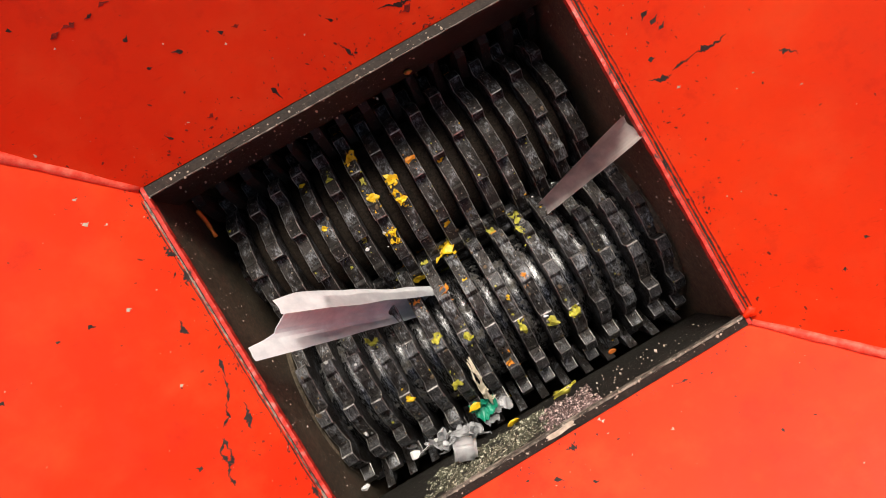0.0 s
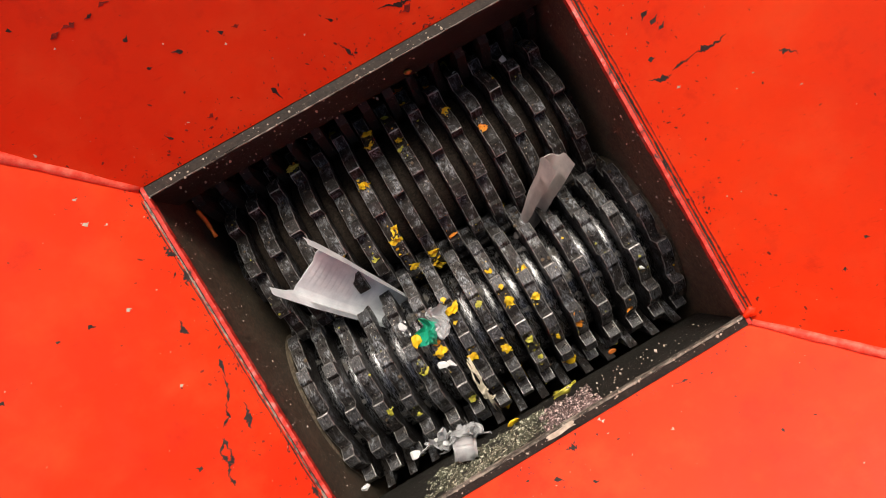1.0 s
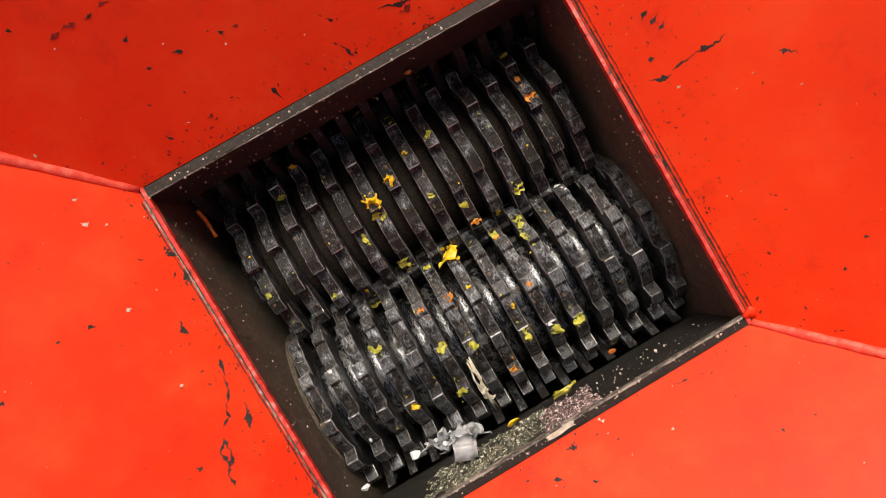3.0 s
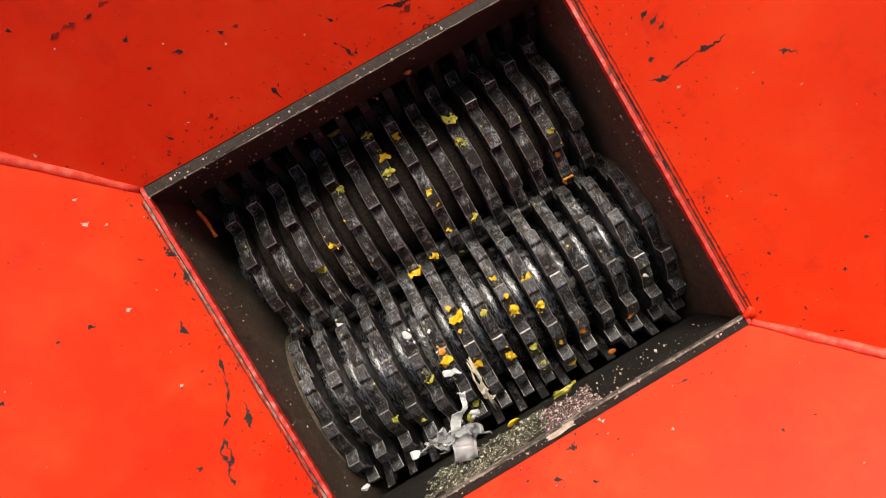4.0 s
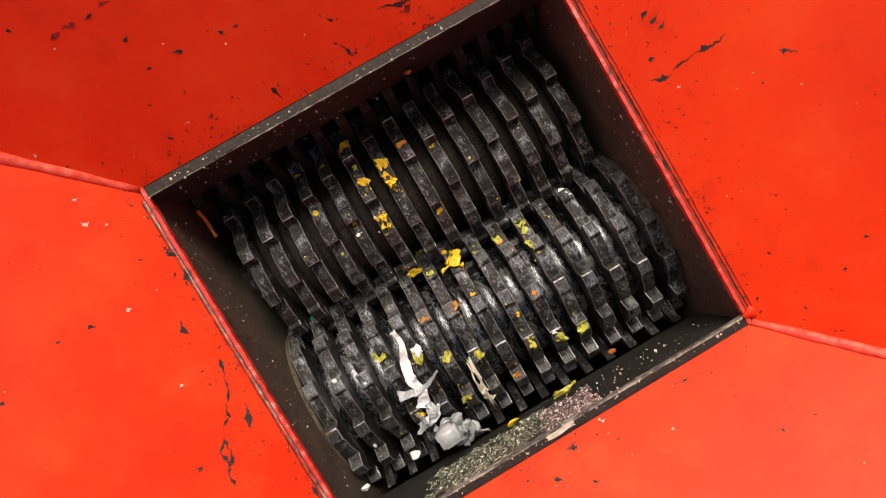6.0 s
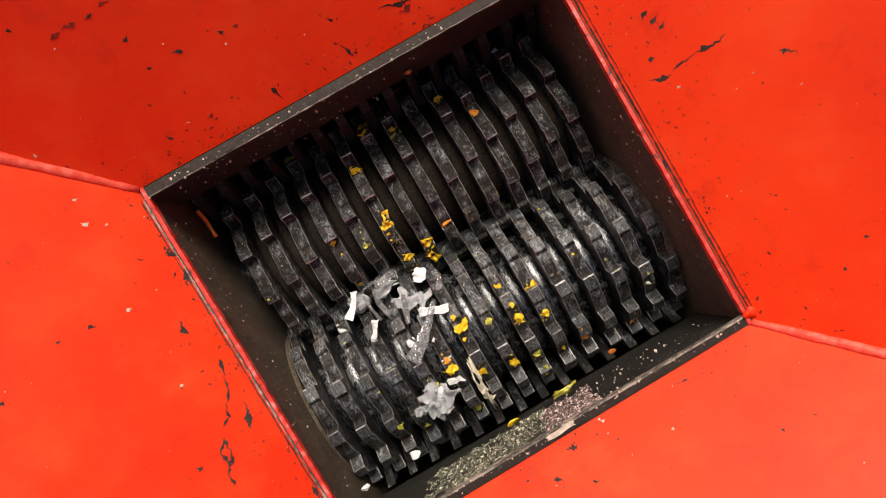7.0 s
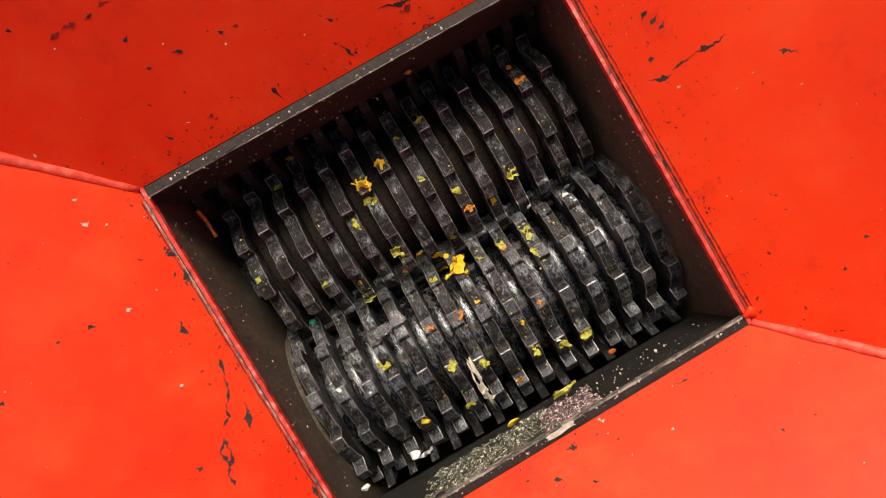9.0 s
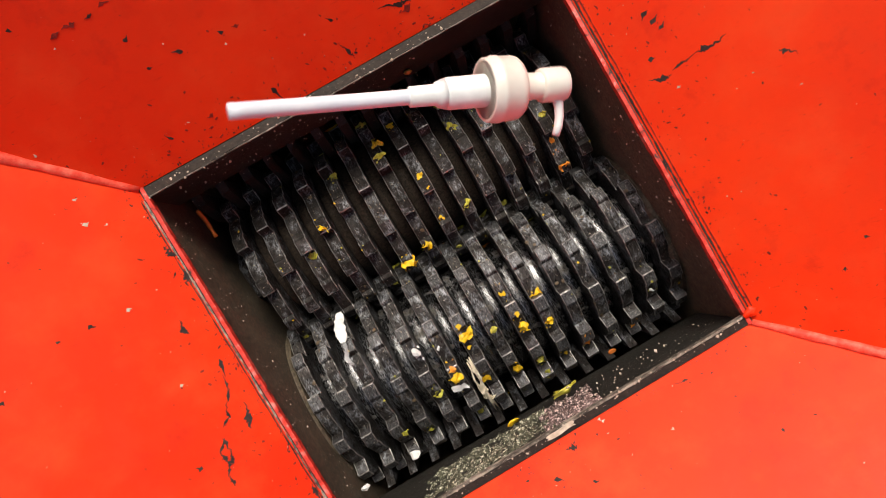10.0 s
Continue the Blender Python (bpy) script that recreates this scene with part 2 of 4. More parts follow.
for k in "ltrb":
    rng = random.Random(ord(k))
    pts = [RIM[k].lerp(TOP[k], i / 40) + Vector((-SIGN[k][0] * 0.0005, -SIGN[k][1] * 0.0005, 0.0008)) + Vector((rng.uniform(-1, 1), rng.uniform(-1, 1), rng.uniform(-1, 1))) * 0.0003 for i in range(41)]
    part("weld_bead", tube(pts, [0.0034 + 0.0065 * (i / 40) ** 0.7 for i in range(41)], 12, 0.10, rng), WELD, hopper, "rough red painted weld along the corner", smooth=True)

# ---- the cutting chamber ----
chamber = tagged(empty("cutting_chamber"), "dark grimy steel cutting chamber below the hopper", "chamber")
FLOOR_Z = -0.55


def wall_plate(name, a, b, ina, inb, low, thick, mat, label):
    """A plate whose inner face runs from a to b, from z = -0.001 down to `low`."""
    d = (Vector(b) - Vector(a)).normalized()
    out = Vector((d.y, -d.x))
    if out.dot(Vector(a) + Vector(b)) < 0:
        out = -out
    o = out * thick
    top = [(a[0], a[1], -0.001), (b[0], b[1], -0.001), (b[0] + o.x, b[1] + o.y, -0.001), (a[0] + o.x, a[1] + o.y, -0.001)]
    bot = [(inb_[0], inb_[1], low) for inb_ in (ina, inb)]
    bot += [(b[0] + o.x, b[1] + o.y, low), (a[0] + o.x, a[1] + o.y, low)]
    return part(name, solid(bot, top), mat, chamber, label)


wall_plate("end_plate", (-0.2375, 0.26), (-0.2252, -0.285), (-0.2375, 0.26), (-0.2285, -0.285), FLOOR_Z, 0.02, WALL, "dark steel end plate")
wall_plate("end_plate", (0.2386, 0.26), (0.2339, -0.285), (0.2398, 0.26), (0.2372, -0.285), FLOOR_Z, 0.02, WALL, "dark steel end plate")
wall_plate("side_plate", (-0.234, 0.192), (0.236, 0.187), (-0.234, 0.192), (0.236, 0.187), -0.088, 0.03, NEAR_BLACK, "dark steel side plate with speckled dirt")
wall_plate("side_plate", (-0.222, -0.2245), (0.232, -0.2155), (-0.222, -0.2265), (0.232, -0.2245), -0.16, 0.03, NEAR_BLACK, "dark steel side plate with pale caked grime")
wall_plate("outer_plate", (-0.236, 0.235), (0.236, 0.235), (-0.236, 0.235), (0.236, 0.235), FLOOR_Z, 0.02, WALL, "dark steel outer plate")
wall_plate("outer_plate", (-0.236, -0.262), (0.236, -0.262), (-0.236, -0.262), (0.236, -0.262), FLOOR_Z, 0.02, WALL, "dark steel outer plate")

bm = bmesh.new()
bmesh.ops.create_grid(bm, x_segments=4, y_segments=4, size=40)
ground = part("ground", bm, CONCRETE)
ground.location.z = FLOOR_Z - 0.004
tagged(ground, "dusty grey concrete floor under the machine", "floor", kind="structure")

# ---- the two cutter shafts ----
AXIS_Z = -0.215
PITCH, THICK = 0.0314, 0.0150
HOOKS = 12


def blade_mesh(way, rng, name, face_mat, tip_mat):
    """A hooked cutter disc; way is the sense (+1 or -1) in which the hooks trail."""
    step = 2 * math.pi / HOOKS
    prof = []
    for k in range(HOOKS):
        a0 = k * step
        tip = 0.1165 + rng.uniform(-0.0012, 0.0006)
        for a, r in ((-5.2, 0.1000), (-4.4, 0.1072), (-3.9, tip - 0.0008), (-3.2, tip), (4.2, tip - 0.0006),
                     (5.0, tip - 0.0018), (5.8, 0.1105), (13.0, 0.1078), (19.5, 0.1030), (23.5, 0.1000)):
            prof.append((way * (a0 + radians(a)), r + rng.uniform(-0.0003, 0.0003)))
    h = THICK / 2
    c = 0.0010
    outs = []
    for x, inset in ((-h, c), (-h + c, 0), (h - c, 0), (h, c)):
        outs.append([(x, -math.sin(a) * (r - inset), math.cos(a) * (r - inset)) for a, r in prof])
    bm = bmesh.new()
    rings = [[bm.verts.new(p) for p in o] for o in outs]
    bores = [[bm.verts.new((x, -math.sin(a) * 0.045, math.cos(a) * 0.045)) for a, r in prof] for x in (-h, h)]
    n = len(prof)
    for a, b in ((bores[0], rings[0]), (rings[0], rings[1]), (rings[1], rings[2]), (rings[2], rings[3]), (rings[3], bores[1])):
        for i in range(n):
            j = (i + 1) % n
            bm.faces.new((a[i], a[j], b[j], b[i]))
    bmesh.ops.recalc_face_normals(bm, faces=bm.faces)
    me = bpy.data.meshes.new(name)
    bm.to_mesh(me)
    bm.free()
    me.materials.append(face_mat)
    me.materials.append(EDGE)
    me.materials.append(tip_mat)
    for p in me.polygons:
        ring, seg = divmod(p.index, n)
        if ring == 2 and seg % 10 in (1, 3):
            p.material_index = 2
        if ring in (1, 3) or (ring == 2 and seg % 10 == 2):
            p.material_index = 1
    return me


def lathe(profile, sides, mat, name):
    """profile: (x, radius) pairs turned about the x axis."""
    bm = bmesh.new()
    rings = [[bm.verts.new((x, -math.sin(2 * math.pi * k / sides) * r, math.cos(2 * math.pi * k / sides) * r)) for k in range(sides)] for x, r in profile]
    for a, b in zip(rings, rings[1:]):
        for k in range(sides):
            bm.faces.new((a[k], a[(k + 1) % sides], b[(k + 1) % sides], b[k]))
    bm.faces.new(rings[0])
    bm.faces.new(rings[-1])
    bmesh.ops.recalc_face_normals(bm, faces=bm.faces)
    me = bpy.data.meshes.new(name)
    bm.to_mesh(me)
    bm.free()
    me.materials.append(mat)
    return me


def cutter_shaft(y, first, count, way, phase, stagger, label, seed, ring_mat, face_mat, tip_mat):
    shaft = tagged(empty("cutter_shaft", pose(0, y, AXIS_Z)), label, "cutter shaft", group="pair of cutter shafts")
    rng = random.Random(seed)
    meshes = [blade_mesh(way, rng, "blade", face_mat, tip_mat) for _ in range(5)]
    core = lathe([(-0.29, 0.044), (0.29, 0.044)], 6, BLADE, "hexagonal_core")
    new("hexagonal_core", core).parent = shaft
    g = PITCH - THICK
    sp = lathe([(-g / 2 + 0.0004, 0.076), (-g / 2 + 0.0014, 0.0775), (g / 2 - 0.0014, 0.0775), (g / 2 - 0.0004, 0.076)], 72, ring_mat, "spacer_ring")
    for p in sp.polygons:
        p.use_smooth = True
    blades = []
    for i in range(count):
        x = first + i * PITCH
        b = new("blade", meshes[i % 5])
        b.parent = shaft
        b.matrix_basis = pose(x, 0, 0, phase + stagger * i + 30 * rng.randrange(12))
        blades.append(b)
        if i < count - 1:
            s = new("spacer_ring", sp)
            s.parent = shaft
            s.matrix_basis = pose(x + PITCH / 2, 0, 0, rng.uniform(0, 360))
    return shaft, blades


LOW_Y, HIGH_Y = -0.1034, 0.0924
LOW_SPEED, HIGH_SPEED = -118.0, 58.1      # degrees a second
low_shaft, low_blades = cutter_shaft(LOW_Y, -0.2165, 15, 1, 28.4, 5.0, "dark worn steel shaft of hooked cutter discs, fast turning, shiny", 5, SPACER, BLADE, TIP)
high_shaft, high_blades = cutter_shaft(HIGH_Y, -0.2008, 14, -1, 4.1, -5.0, "dark worn steel shaft of hooked cutter discs, slow turning, dusty, shade darkening its colour", 8, DULL, DUSTY_SHADED, DUSTY_SHADED)

# round flanges on the end plates, behind the outermost discs
for y in (LOW_Y,):
    for x0, x1 in ((-0.2345, -0.2262), (0.2275, 0.2365)):
        me = lathe([(x0, 0.107), (x1 - 0.003, 0.107), (x1, 0.104), (x1, 0.05)] if x0 < 0 else [(x0, 0.05), (x0, 0.104), (x0 + 0.003, 0.107), (x1, 0.107)], 90, WALL, "end_flange")
        flange = new("end_flange", me)
        flange.parent = chamber
        flange.matrix_basis = pose(0, y, AXIS_Z)

# ---- where dirt and scraps lie ----
LOW_SCRAPS = {
    "yellow": [(-0.023, 97, 0.021), (-0.036, 130, 0.010), (-0.064, 117, 0.012), (0.009, 136, 0.011), (0.067, 117, 0.011), (0.036, 111, 0.011), (0.070, 98, 0.010), (0.032, 87, 0.006), (0.065, 148, 0.007), (0.038, 102, 0.005), (0.006, 233, 0.024), (-0.025, 227, 0.019), (0.037, 240, 0.016), (0.006, 220, 0.011), (-0.026, 196, 0.011), (-0.030, 206, 0.009), (-0.027, 260, 0.017), (0.119, 223, 0.011), (0.070, 179, 0.022), (0.035, 224, 0.006), (0.007, 300, 0.021), (-0.027, 265, 0.010), (-0.006, 283, 0.006), (0.003, 300, 0.011), (0.005, 325, 0.005), (0.040, 351, 0.005), (-0.116, 14, 0.010)],
    "lime": [(-0.088, 122, 0.010), (-0.055, 157, 0.012), (0.001, 159, 0.006), (0.007, 103, 0.007), (0.035, 138, 0.009), (0.040, 154, 0.012), (0.067, 207, 0.015), (-0.138, 133, 0.010), (-0.121, 146, 0.006), (-0.030, 244, 0.009), (0.031, 270, 0.011), (-0.000, 266, 0.007), (0.063, 273, 0.012), (0.135, 222, 0.011), (0.067, 228, 0.009), (0.066, 243, 0.009), (0.187, 262, 0.016), (-0.116, 247, 0.009), (0.058, 299, 0.010), (0.098, 299, 0.009), (0.038, 301, 0.009), (-0.029, 300, 0.007), (0.082, 319, 0.011), (0.095, 304, 0.010), (0.030, 298, 0.007), (0.037, 10, 0.012), (0.069, 16, 0.014), (0.096, 18, 0.012), (-0.021, 359, 0.009), (-0.056, 351, 0.010), (-0.137, 331, 0.012), (-0.071, 21, 0.011)],
    "orange": [(-0.045, 274, 0.011), (-0.061, 111, 0.010), (0.093, 145, 0.011), (0.152, 155, 0.009), (0.159, 228, 0.006), (0.062, 301, 0.006), (-0.017, 328, 0.009), (0.066, 345, 0.006), (0.003, 29, 0.011), (-0.056, 326, 0.006)],
    "teal": [(-0.070, 204, 0.007), (-0.183, 236, 0.008), (-0.181, 269, 0.011), (-0.185, 276, 0.009)],
    "white": [(-0.083, 92, 0.012), (-0.065, 97, 0.007), (-0.058, 127, 0.009), (-0.074, 124, 0.012), (0.187, 134, 0.007), (-0.190, 23, 0.007), (-0.071, 209, 0.007), (-0.188, 238, 0.007), (0.130, 288, 0.012), (0.160, 294, 0.012), (0.125, 258, 0.011), (0.157, 262, 0.011), (0.002, 189, 0.007), (0.061, 11, 0.005), (-0.156, 58, 0.011), (-0.183, 331, 0.007), (-0.156, 341, 0.004), (0.188, 253, 0.005)],
}
HIGH_SCRAPS = {
    "yellow": [(-0.038, 0, 0.012), (-0.015, 7, 0.014), (-0.045, 26, 0.011), (-0.046, 71, 0.013), (0.017, 95, 0.009), (0.002, 109, 0.009), (-0.006, 260, 0.012), (-0.013, 274, 0.009), (0.022, 275, 0.008), (0.042, 240, 0.009), (0.080, 241, 0.008), (0.085, 276, 0.009), (-0.043, 293, 0.011), (-0.107, 244, 0.005), (0.019, 100, 0.009), (-0.109, 141, 0.008), (0.019, 142, 0.009), (-0.013, 182, 0.010), (-0.043, 188, 0.014), (0.014, 172, 0.005), (-0.042, 333, 0.015), (-0.033, 327, 0.009), (-0.012, 357, 0.015), (-0.011, 10, 0.008), (0.047, 0, 0.006), (-0.111, 326, 0.008), (-0.036, 2, 0.006), (-0.045, 31, 0.009), (-0.108, 2, 0.006), (0.019, 41, 0.008)],
    "lime": [(-0.048, 198, 0.012), (-0.076, 206, 0.010), (-0.054, 236, 0.014), (-0.143, 229, 0.009), (-0.109, 258, 0.013), (0.019, 252, 0.009), (0.116, 226, 0.012), (0.046, 220, 0.010), (0.019, 203, 0.008), (-0.207, 206, 0.008), (0.012, 284, 0.006), (-0.011, 92, 0.010), (0.080, 111, 0.012), (0.080, 125, 0.010), (0.179, 148, 0.010), (-0.134, 152, 0.008), (0.051, 170, 0.008), (-0.009, 120, 0.010), (-0.064, 111, 0.009), (-0.073, 338, 0.009), (-0.040, 347, 0.008), (-0.076, 21, 0.006), (-0.103, 33, 0.004)],
    "orange": [(0.052, 232, 0.008), (0.108, 298, 0.008), (0.172, 166, 0.008), (0.172, 181, 0.010), (0.019, 352, 0.010)],
    "white": [(0.172, 264, 0.010), (0.122, 255, 0.005), (-0.058, 23, 0.008), (-0.079, 27, 0.006)],
}
PAINT_CHIPS = {
    "tr": [(0.257, 0.042, 0.273, 0.035, 0.0043), (0.275, 0.038, 0.298, 0.041, 0.0026), (0.295, 0.041, 0.317, 0.041, 0.0066), (0.274, 0.094, 0.281, 0.099, 0.0043), (0.278, 0.086, 0.285, 0.091, 0.0043), (0.281, 0.078, 0.287, 0.082, 0.0037), (0.264, 0.059, 0.269, 0.057, 0.0044), (0.340, 0.004, 0.349, -0.006, 0.0039), (0.306, -0.199, 0.309, -0.200, 0.0041), (0.328, -0.176, 0.331, -0.178, 0.0025), (0.233, 0.046, 0.234, 0.029, 0.0034), (0.237, -0.030, 0.237, -0.047, 0.0034)],
    "lt": [(0.061, 0.231, 0.094, 0.225, 0.0044), (0.081, 0.221, 0.092, 0.224, 0.0066), (-0.124, 0.277, -0.115, 0.274, 0.0041), (-0.152, 0.298, -0.146, 0.300, 0.0039), (-0.223, 0.336, -0.219, 0.334, 0.0028), (-0.067, 0.221, -0.063, 0.210, 0.0068), (-0.179, 0.231, -0.174, 0.225, 0.0033), (-0.135, 0.226, -0.128, 0.227, 0.0039), (0.013, 0.245, 0.018, 0.241, 0.0032), (0.011, 0.225, 0.019, 0.209, 0.0045), (-0.066, 0.272, -0.059, 0.271, 0.0031), (-0.151, 0.276, -0.146, 0.275, 0.0026), (-0.079, 0.274, -0.074, 0.272, 0.0031)],
    "bl": [(-0.246, -0.032, -0.251, -0.058, 0.0044), (-0.258, 0.068, -0.257, 0.052, 0.0050), (-0.312, 0.100, -0.308, 0.096, 0.0046), (-0.235, 0.113, -0.235, 0.094, 0.0057), (-0.239, 0.141, -0.237, 0.128, 0.0057), (-0.235, 0.091, -0.232, 0.075, 0.0046), (-0.377, 0.072, -0.375, 0.068, 0.0033), (-0.334, 0.099, -0.331, 0.097, 0.0020), (-0.297, -0.061, -0.293, -0.065, 0.0042), (-0.231, -0.138, -0.231, -0.155, 0.0034)],
    "rb": [(-0.019, -0.249, -0.010, -0.253, 0.0033), (0.013, -0.263, 0.019, -0.265, 0.0032), (0.005, -0.234, 0.018, -0.234, 0.0045), (0.132, -0.231, 0.146, -0.233, 0.0022), (0.183, -0.295, 0.186, -0.296, 0.0026), (-0.004, -0.216, 0.008, -0.216, 0.0029)],
}
PALE_SPOTS = {
    "tr": [(0.273, 0.021, 0.0054), (0.341, -0.032, 0.0029)],
    "lt": [(-0.202, 0.314, 0.0029), (-0.079, 0.264, 0.0031), (-0.125, 0.284, 0.0025), (-0.284, 0.263, 0.0042), (-0.012, 0.242, 0.0027)],
    "bl": [(-0.281, 0.189, 0.0075), (-0.284, 0.097, 0.0064), (-0.278, 0.011, 0.0053), (-0.279, 0.215, 0.0054), (-0.269, 0.182, 0.0038), (-0.233, 0.096, 0.0034)],
    "rb": [(0.104, -0.259, 0.0049), (0.053, -0.229, 0.0051), (0.138, -0.201, 0.0047), (0.050, -0.226, 0.0051)],
}

# ---- rim, wear and dirt of the hopper and chamber ----
def strip(name, a, b, inward, width, z0, z1, mat, parent, label, seed, ragged=0.0008):
    """A worn bar from a to b, `width` wide towards `inward`."""
    rng = random.Random(seed)
    n = 60
    bm = bmesh.new()
    rows = []
    for i in range(n + 1):
        p = Vector(a).lerp(Vector(b), i / n)
        w = Vector(inward) * (width + rng.uniform(-ragged, ragged))
        dz = rng.uniform(-0.0003, 0.0003)
        rows.append([bm.verts.new((p.x, p.y, z0)), bm.verts.new((p.x, p.y, z1 + dz)),
                     bm.verts.new((p.x + w.x * 0.9, p.y + w.y * 0.9, z1 + dz)), bm.verts.new((p.x + w.x, p.y + w.y, z1 - 0.001)),
                     bm.verts.new((p.x + w.x, p.y + w.y, z0))])
    for r, s in zip(rows, rows[1:]):
        for k in range(5):
            bm.faces.new((r[k], r[(k + 1) % 5], s[(k + 1) % 5], s[k]))
    bm.faces.new(rows[0])
    bm.faces.new(rows[-1])
    bmesh.ops.recalc_face_normals(bm, faces=bm.faces)
    return part(name, bm, mat, parent, label)


strip("rim_strip", (-0.2340, 0.2035), (0.2365, 0.1985), (0, -1), 0.0105, -0.006, 0.0012, LIP, chamber, "bare grey steel strip along the rim", 1)
strip("rim_strip", (-0.2225, -0.2275), (0.2325, -0.2190), (0, 1), 0.0085, -0.006, 0.0016, LIP, chamber, "bare grey steel strip along the rim", 2)
strip("worn_edge", (-0.2335, 0.1935), (0.2360, 0.1885), (0, -1), 0.0010, -0.006, 0.0016, SCRAPE, chamber, "pale scraped edge", 11, 0.0004)
strip("worn_edge", (-0.2220, -0.2195), (0.2320, -0.2110), (0, 1), 0.0022, -0.006, 0.0020, SCRAPE, chamber, "pale scraped edge", 12, 0.0004)
for a, b, n, s in ((RIM["t"], RIM["r"], -1, 3), (RIM["l"], RIM["b"], 1, 4)):
    strip("rim_edge", (a.x + n * 0.0014, a.y, 0), (b.x + n * 0.0014, b.y, 0), (n, 0), 0.0042, -0.005, 0.0026, WORN_RED, hopper, "scraped red edge with bare patches and painted pink highlights", s, 0.0003)
    strip("rim_gap", (a.x - n * 0.0005, a.y, 0), (b.x - n * 0.0005, b.y, 0), (n, 0), 0.0017, -0.006, 0.0004, NEAR_BLACK, chamber, "dark greasy joint beside the rim edge", s + 5, 0.0006)


def height(key, x, y):
    """Height of a panel's surface above (x, y)."""
    a, b = key
    lo, hi = -0.1, 1.0
    for _ in range(26):
        t = (lo + hi) / 2
        p, q = RIM[a].lerp(TOP[a], t), RIM[b].lerp(TOP[b], t)
        side = (q.x - p.x) * (y - p.y) - (q.y - p.y) * (x - p.x)
        if side > 0:
            lo = t
        else:
            hi = t
    return UP * t


def blot(points, parent, name, mat, lift, key, label=""):
    """A thin flake on a hopper panel; points are (x, y) on the panel."""
    nrm = PANELS[key][1]
    bm = bmesh.new()
    low, high = [], []
    for x, y in points:
        z = height(key, x, y)
        low.append(bm.verts.new(Vector((x, y, z)) - nrm * 0.002))
        high.append(bm.verts.new(Vector((x, y, z)) + nrm * lift))
    bm.faces.new(high)
    for i in range(len(low)):
        j = (i + 1) % len(low)
        bm.faces.new((low[i], low[j], high[j], high[i]))
    bmesh.ops.recalc_face_normals(bm, faces=bm.faces)
    return part(name, bm, mat, parent, label)


def stroke(xa, ya, xb, yb, w, rng):
    """A ragged lens-shaped outline from a to b."""
    a, b = Vector((xa, ya)), Vector((xb, yb))
    d = (b - a).normalized()
    s = Vector((-d.y, d.x))
    n = 8 if (b - a).length < 0.012 else 22
    bend = rng.uniform(-0.35, 0.35) * w
    thick, spread = rng.uniform(0.2, 0.8), rng.uniform(0.12, 0.3)
    up, down = [], []
    drift = 0.0
    for i in range(n + 1):
        t = i / n
        drift = drift * 0.7 + rng.uniform(-0.22, 0.22) * w
        env = math.sin(math.pi * min(max(t, 0.05), 0.95)) ** 0.5 * (0.28 + 1.0 * math.exp(-((t - thick) / spread) ** 2))
        mid = a.lerp(b, t) + s * (bend * math.sin(math.pi * t) + drift * (1 if n > 8 else 0.3))
        low, high = (0.4, 1.3) if n > 8 else (0.75, 1.1)
        up.append(mid + s * w * 0.5 * env * rng.uniform(low, high))
        down.append(mid - s * w * 0.5 * env * rng.uniform(low, high))
    return [(p.x, p.y) for p in up + down[::-1]]


rng = random.Random(21)
for key, rows in PAINT_CHIPS.items():
    for xa, ya, xb, yb, w in rows:
        blot(stroke(xa, ya, xb, yb, w * (0.8 if key == "lt" else 1.05), rng), hopper, "paint_chip", NICK if key == "lt" and rng.random() < 0.4 else CHIP, 0.0003, key, "dark bare patch where paint is gone")
for key, rows in PALE_SPOTS.items():
    for x, y, s in rows:
        blot(stroke(x - s * 0.35, y, x + s * 0.35, y + s * 0.15, s * 0.55, rng), hopper, "dried_spot", SPOT, 0.0004, key, "dried pale splash on the paint")


CRACKS = (
    ("bl", CHIP, 0.0022, ((-0.246, 0.0153), (-0.2487, 0.0), (-0.2509, -0.0142), (-0.258, -0.0262), (-0.2599, -0.0373), (-0.2667, -0.0422))),
    ("bl", CHIP, 0.0026, ((-0.2709, -0.0529), (-0.271, -0.0663), (-0.2735, -0.0764), (-0.2765, -0.0725), (-0.2767, -0.0601), (-0.2709, -0.0529))),
    ("bl", CHIP, 0.0019, ((-0.2765, -0.0735), (-0.2774, -0.0778), (-0.2800, -0.0828), (-0.2801, -0.0937))),
    ("lt", NICK, 0.0020, ((-0.1983, 0.3204), (-0.1903, 0.3211))),
    ("lt", NICK, 0.0022, ((-0.1858, 0.3216), (-0.1800, 0.3214), (-0.1746, 0.3217))),
    ("lt", CHIP, 0.0018, ((-0.165, 0.3204), (-0.1587, 0.321))),
    ("lt", NICK, 0.0022, ((-0.1491, 0.3222), (-0.1408, 0.3222))),
)
for key, mat, w, way in CRACKS:
    for (xa, ya), (xb, yb) in zip(way, way[1:]):
        dx, dy = (xb - xa) * 0.12, (yb - ya) * 0.12
        blot(stroke(xa - dx, ya - dy, xb + dx, yb + dy, w * rng.uniform(0.8, 1.5), rng), hopper, "paint_chip", mat, rng.uniform(0.0003, 0.0006), key, "dark crack where paint has flaked")


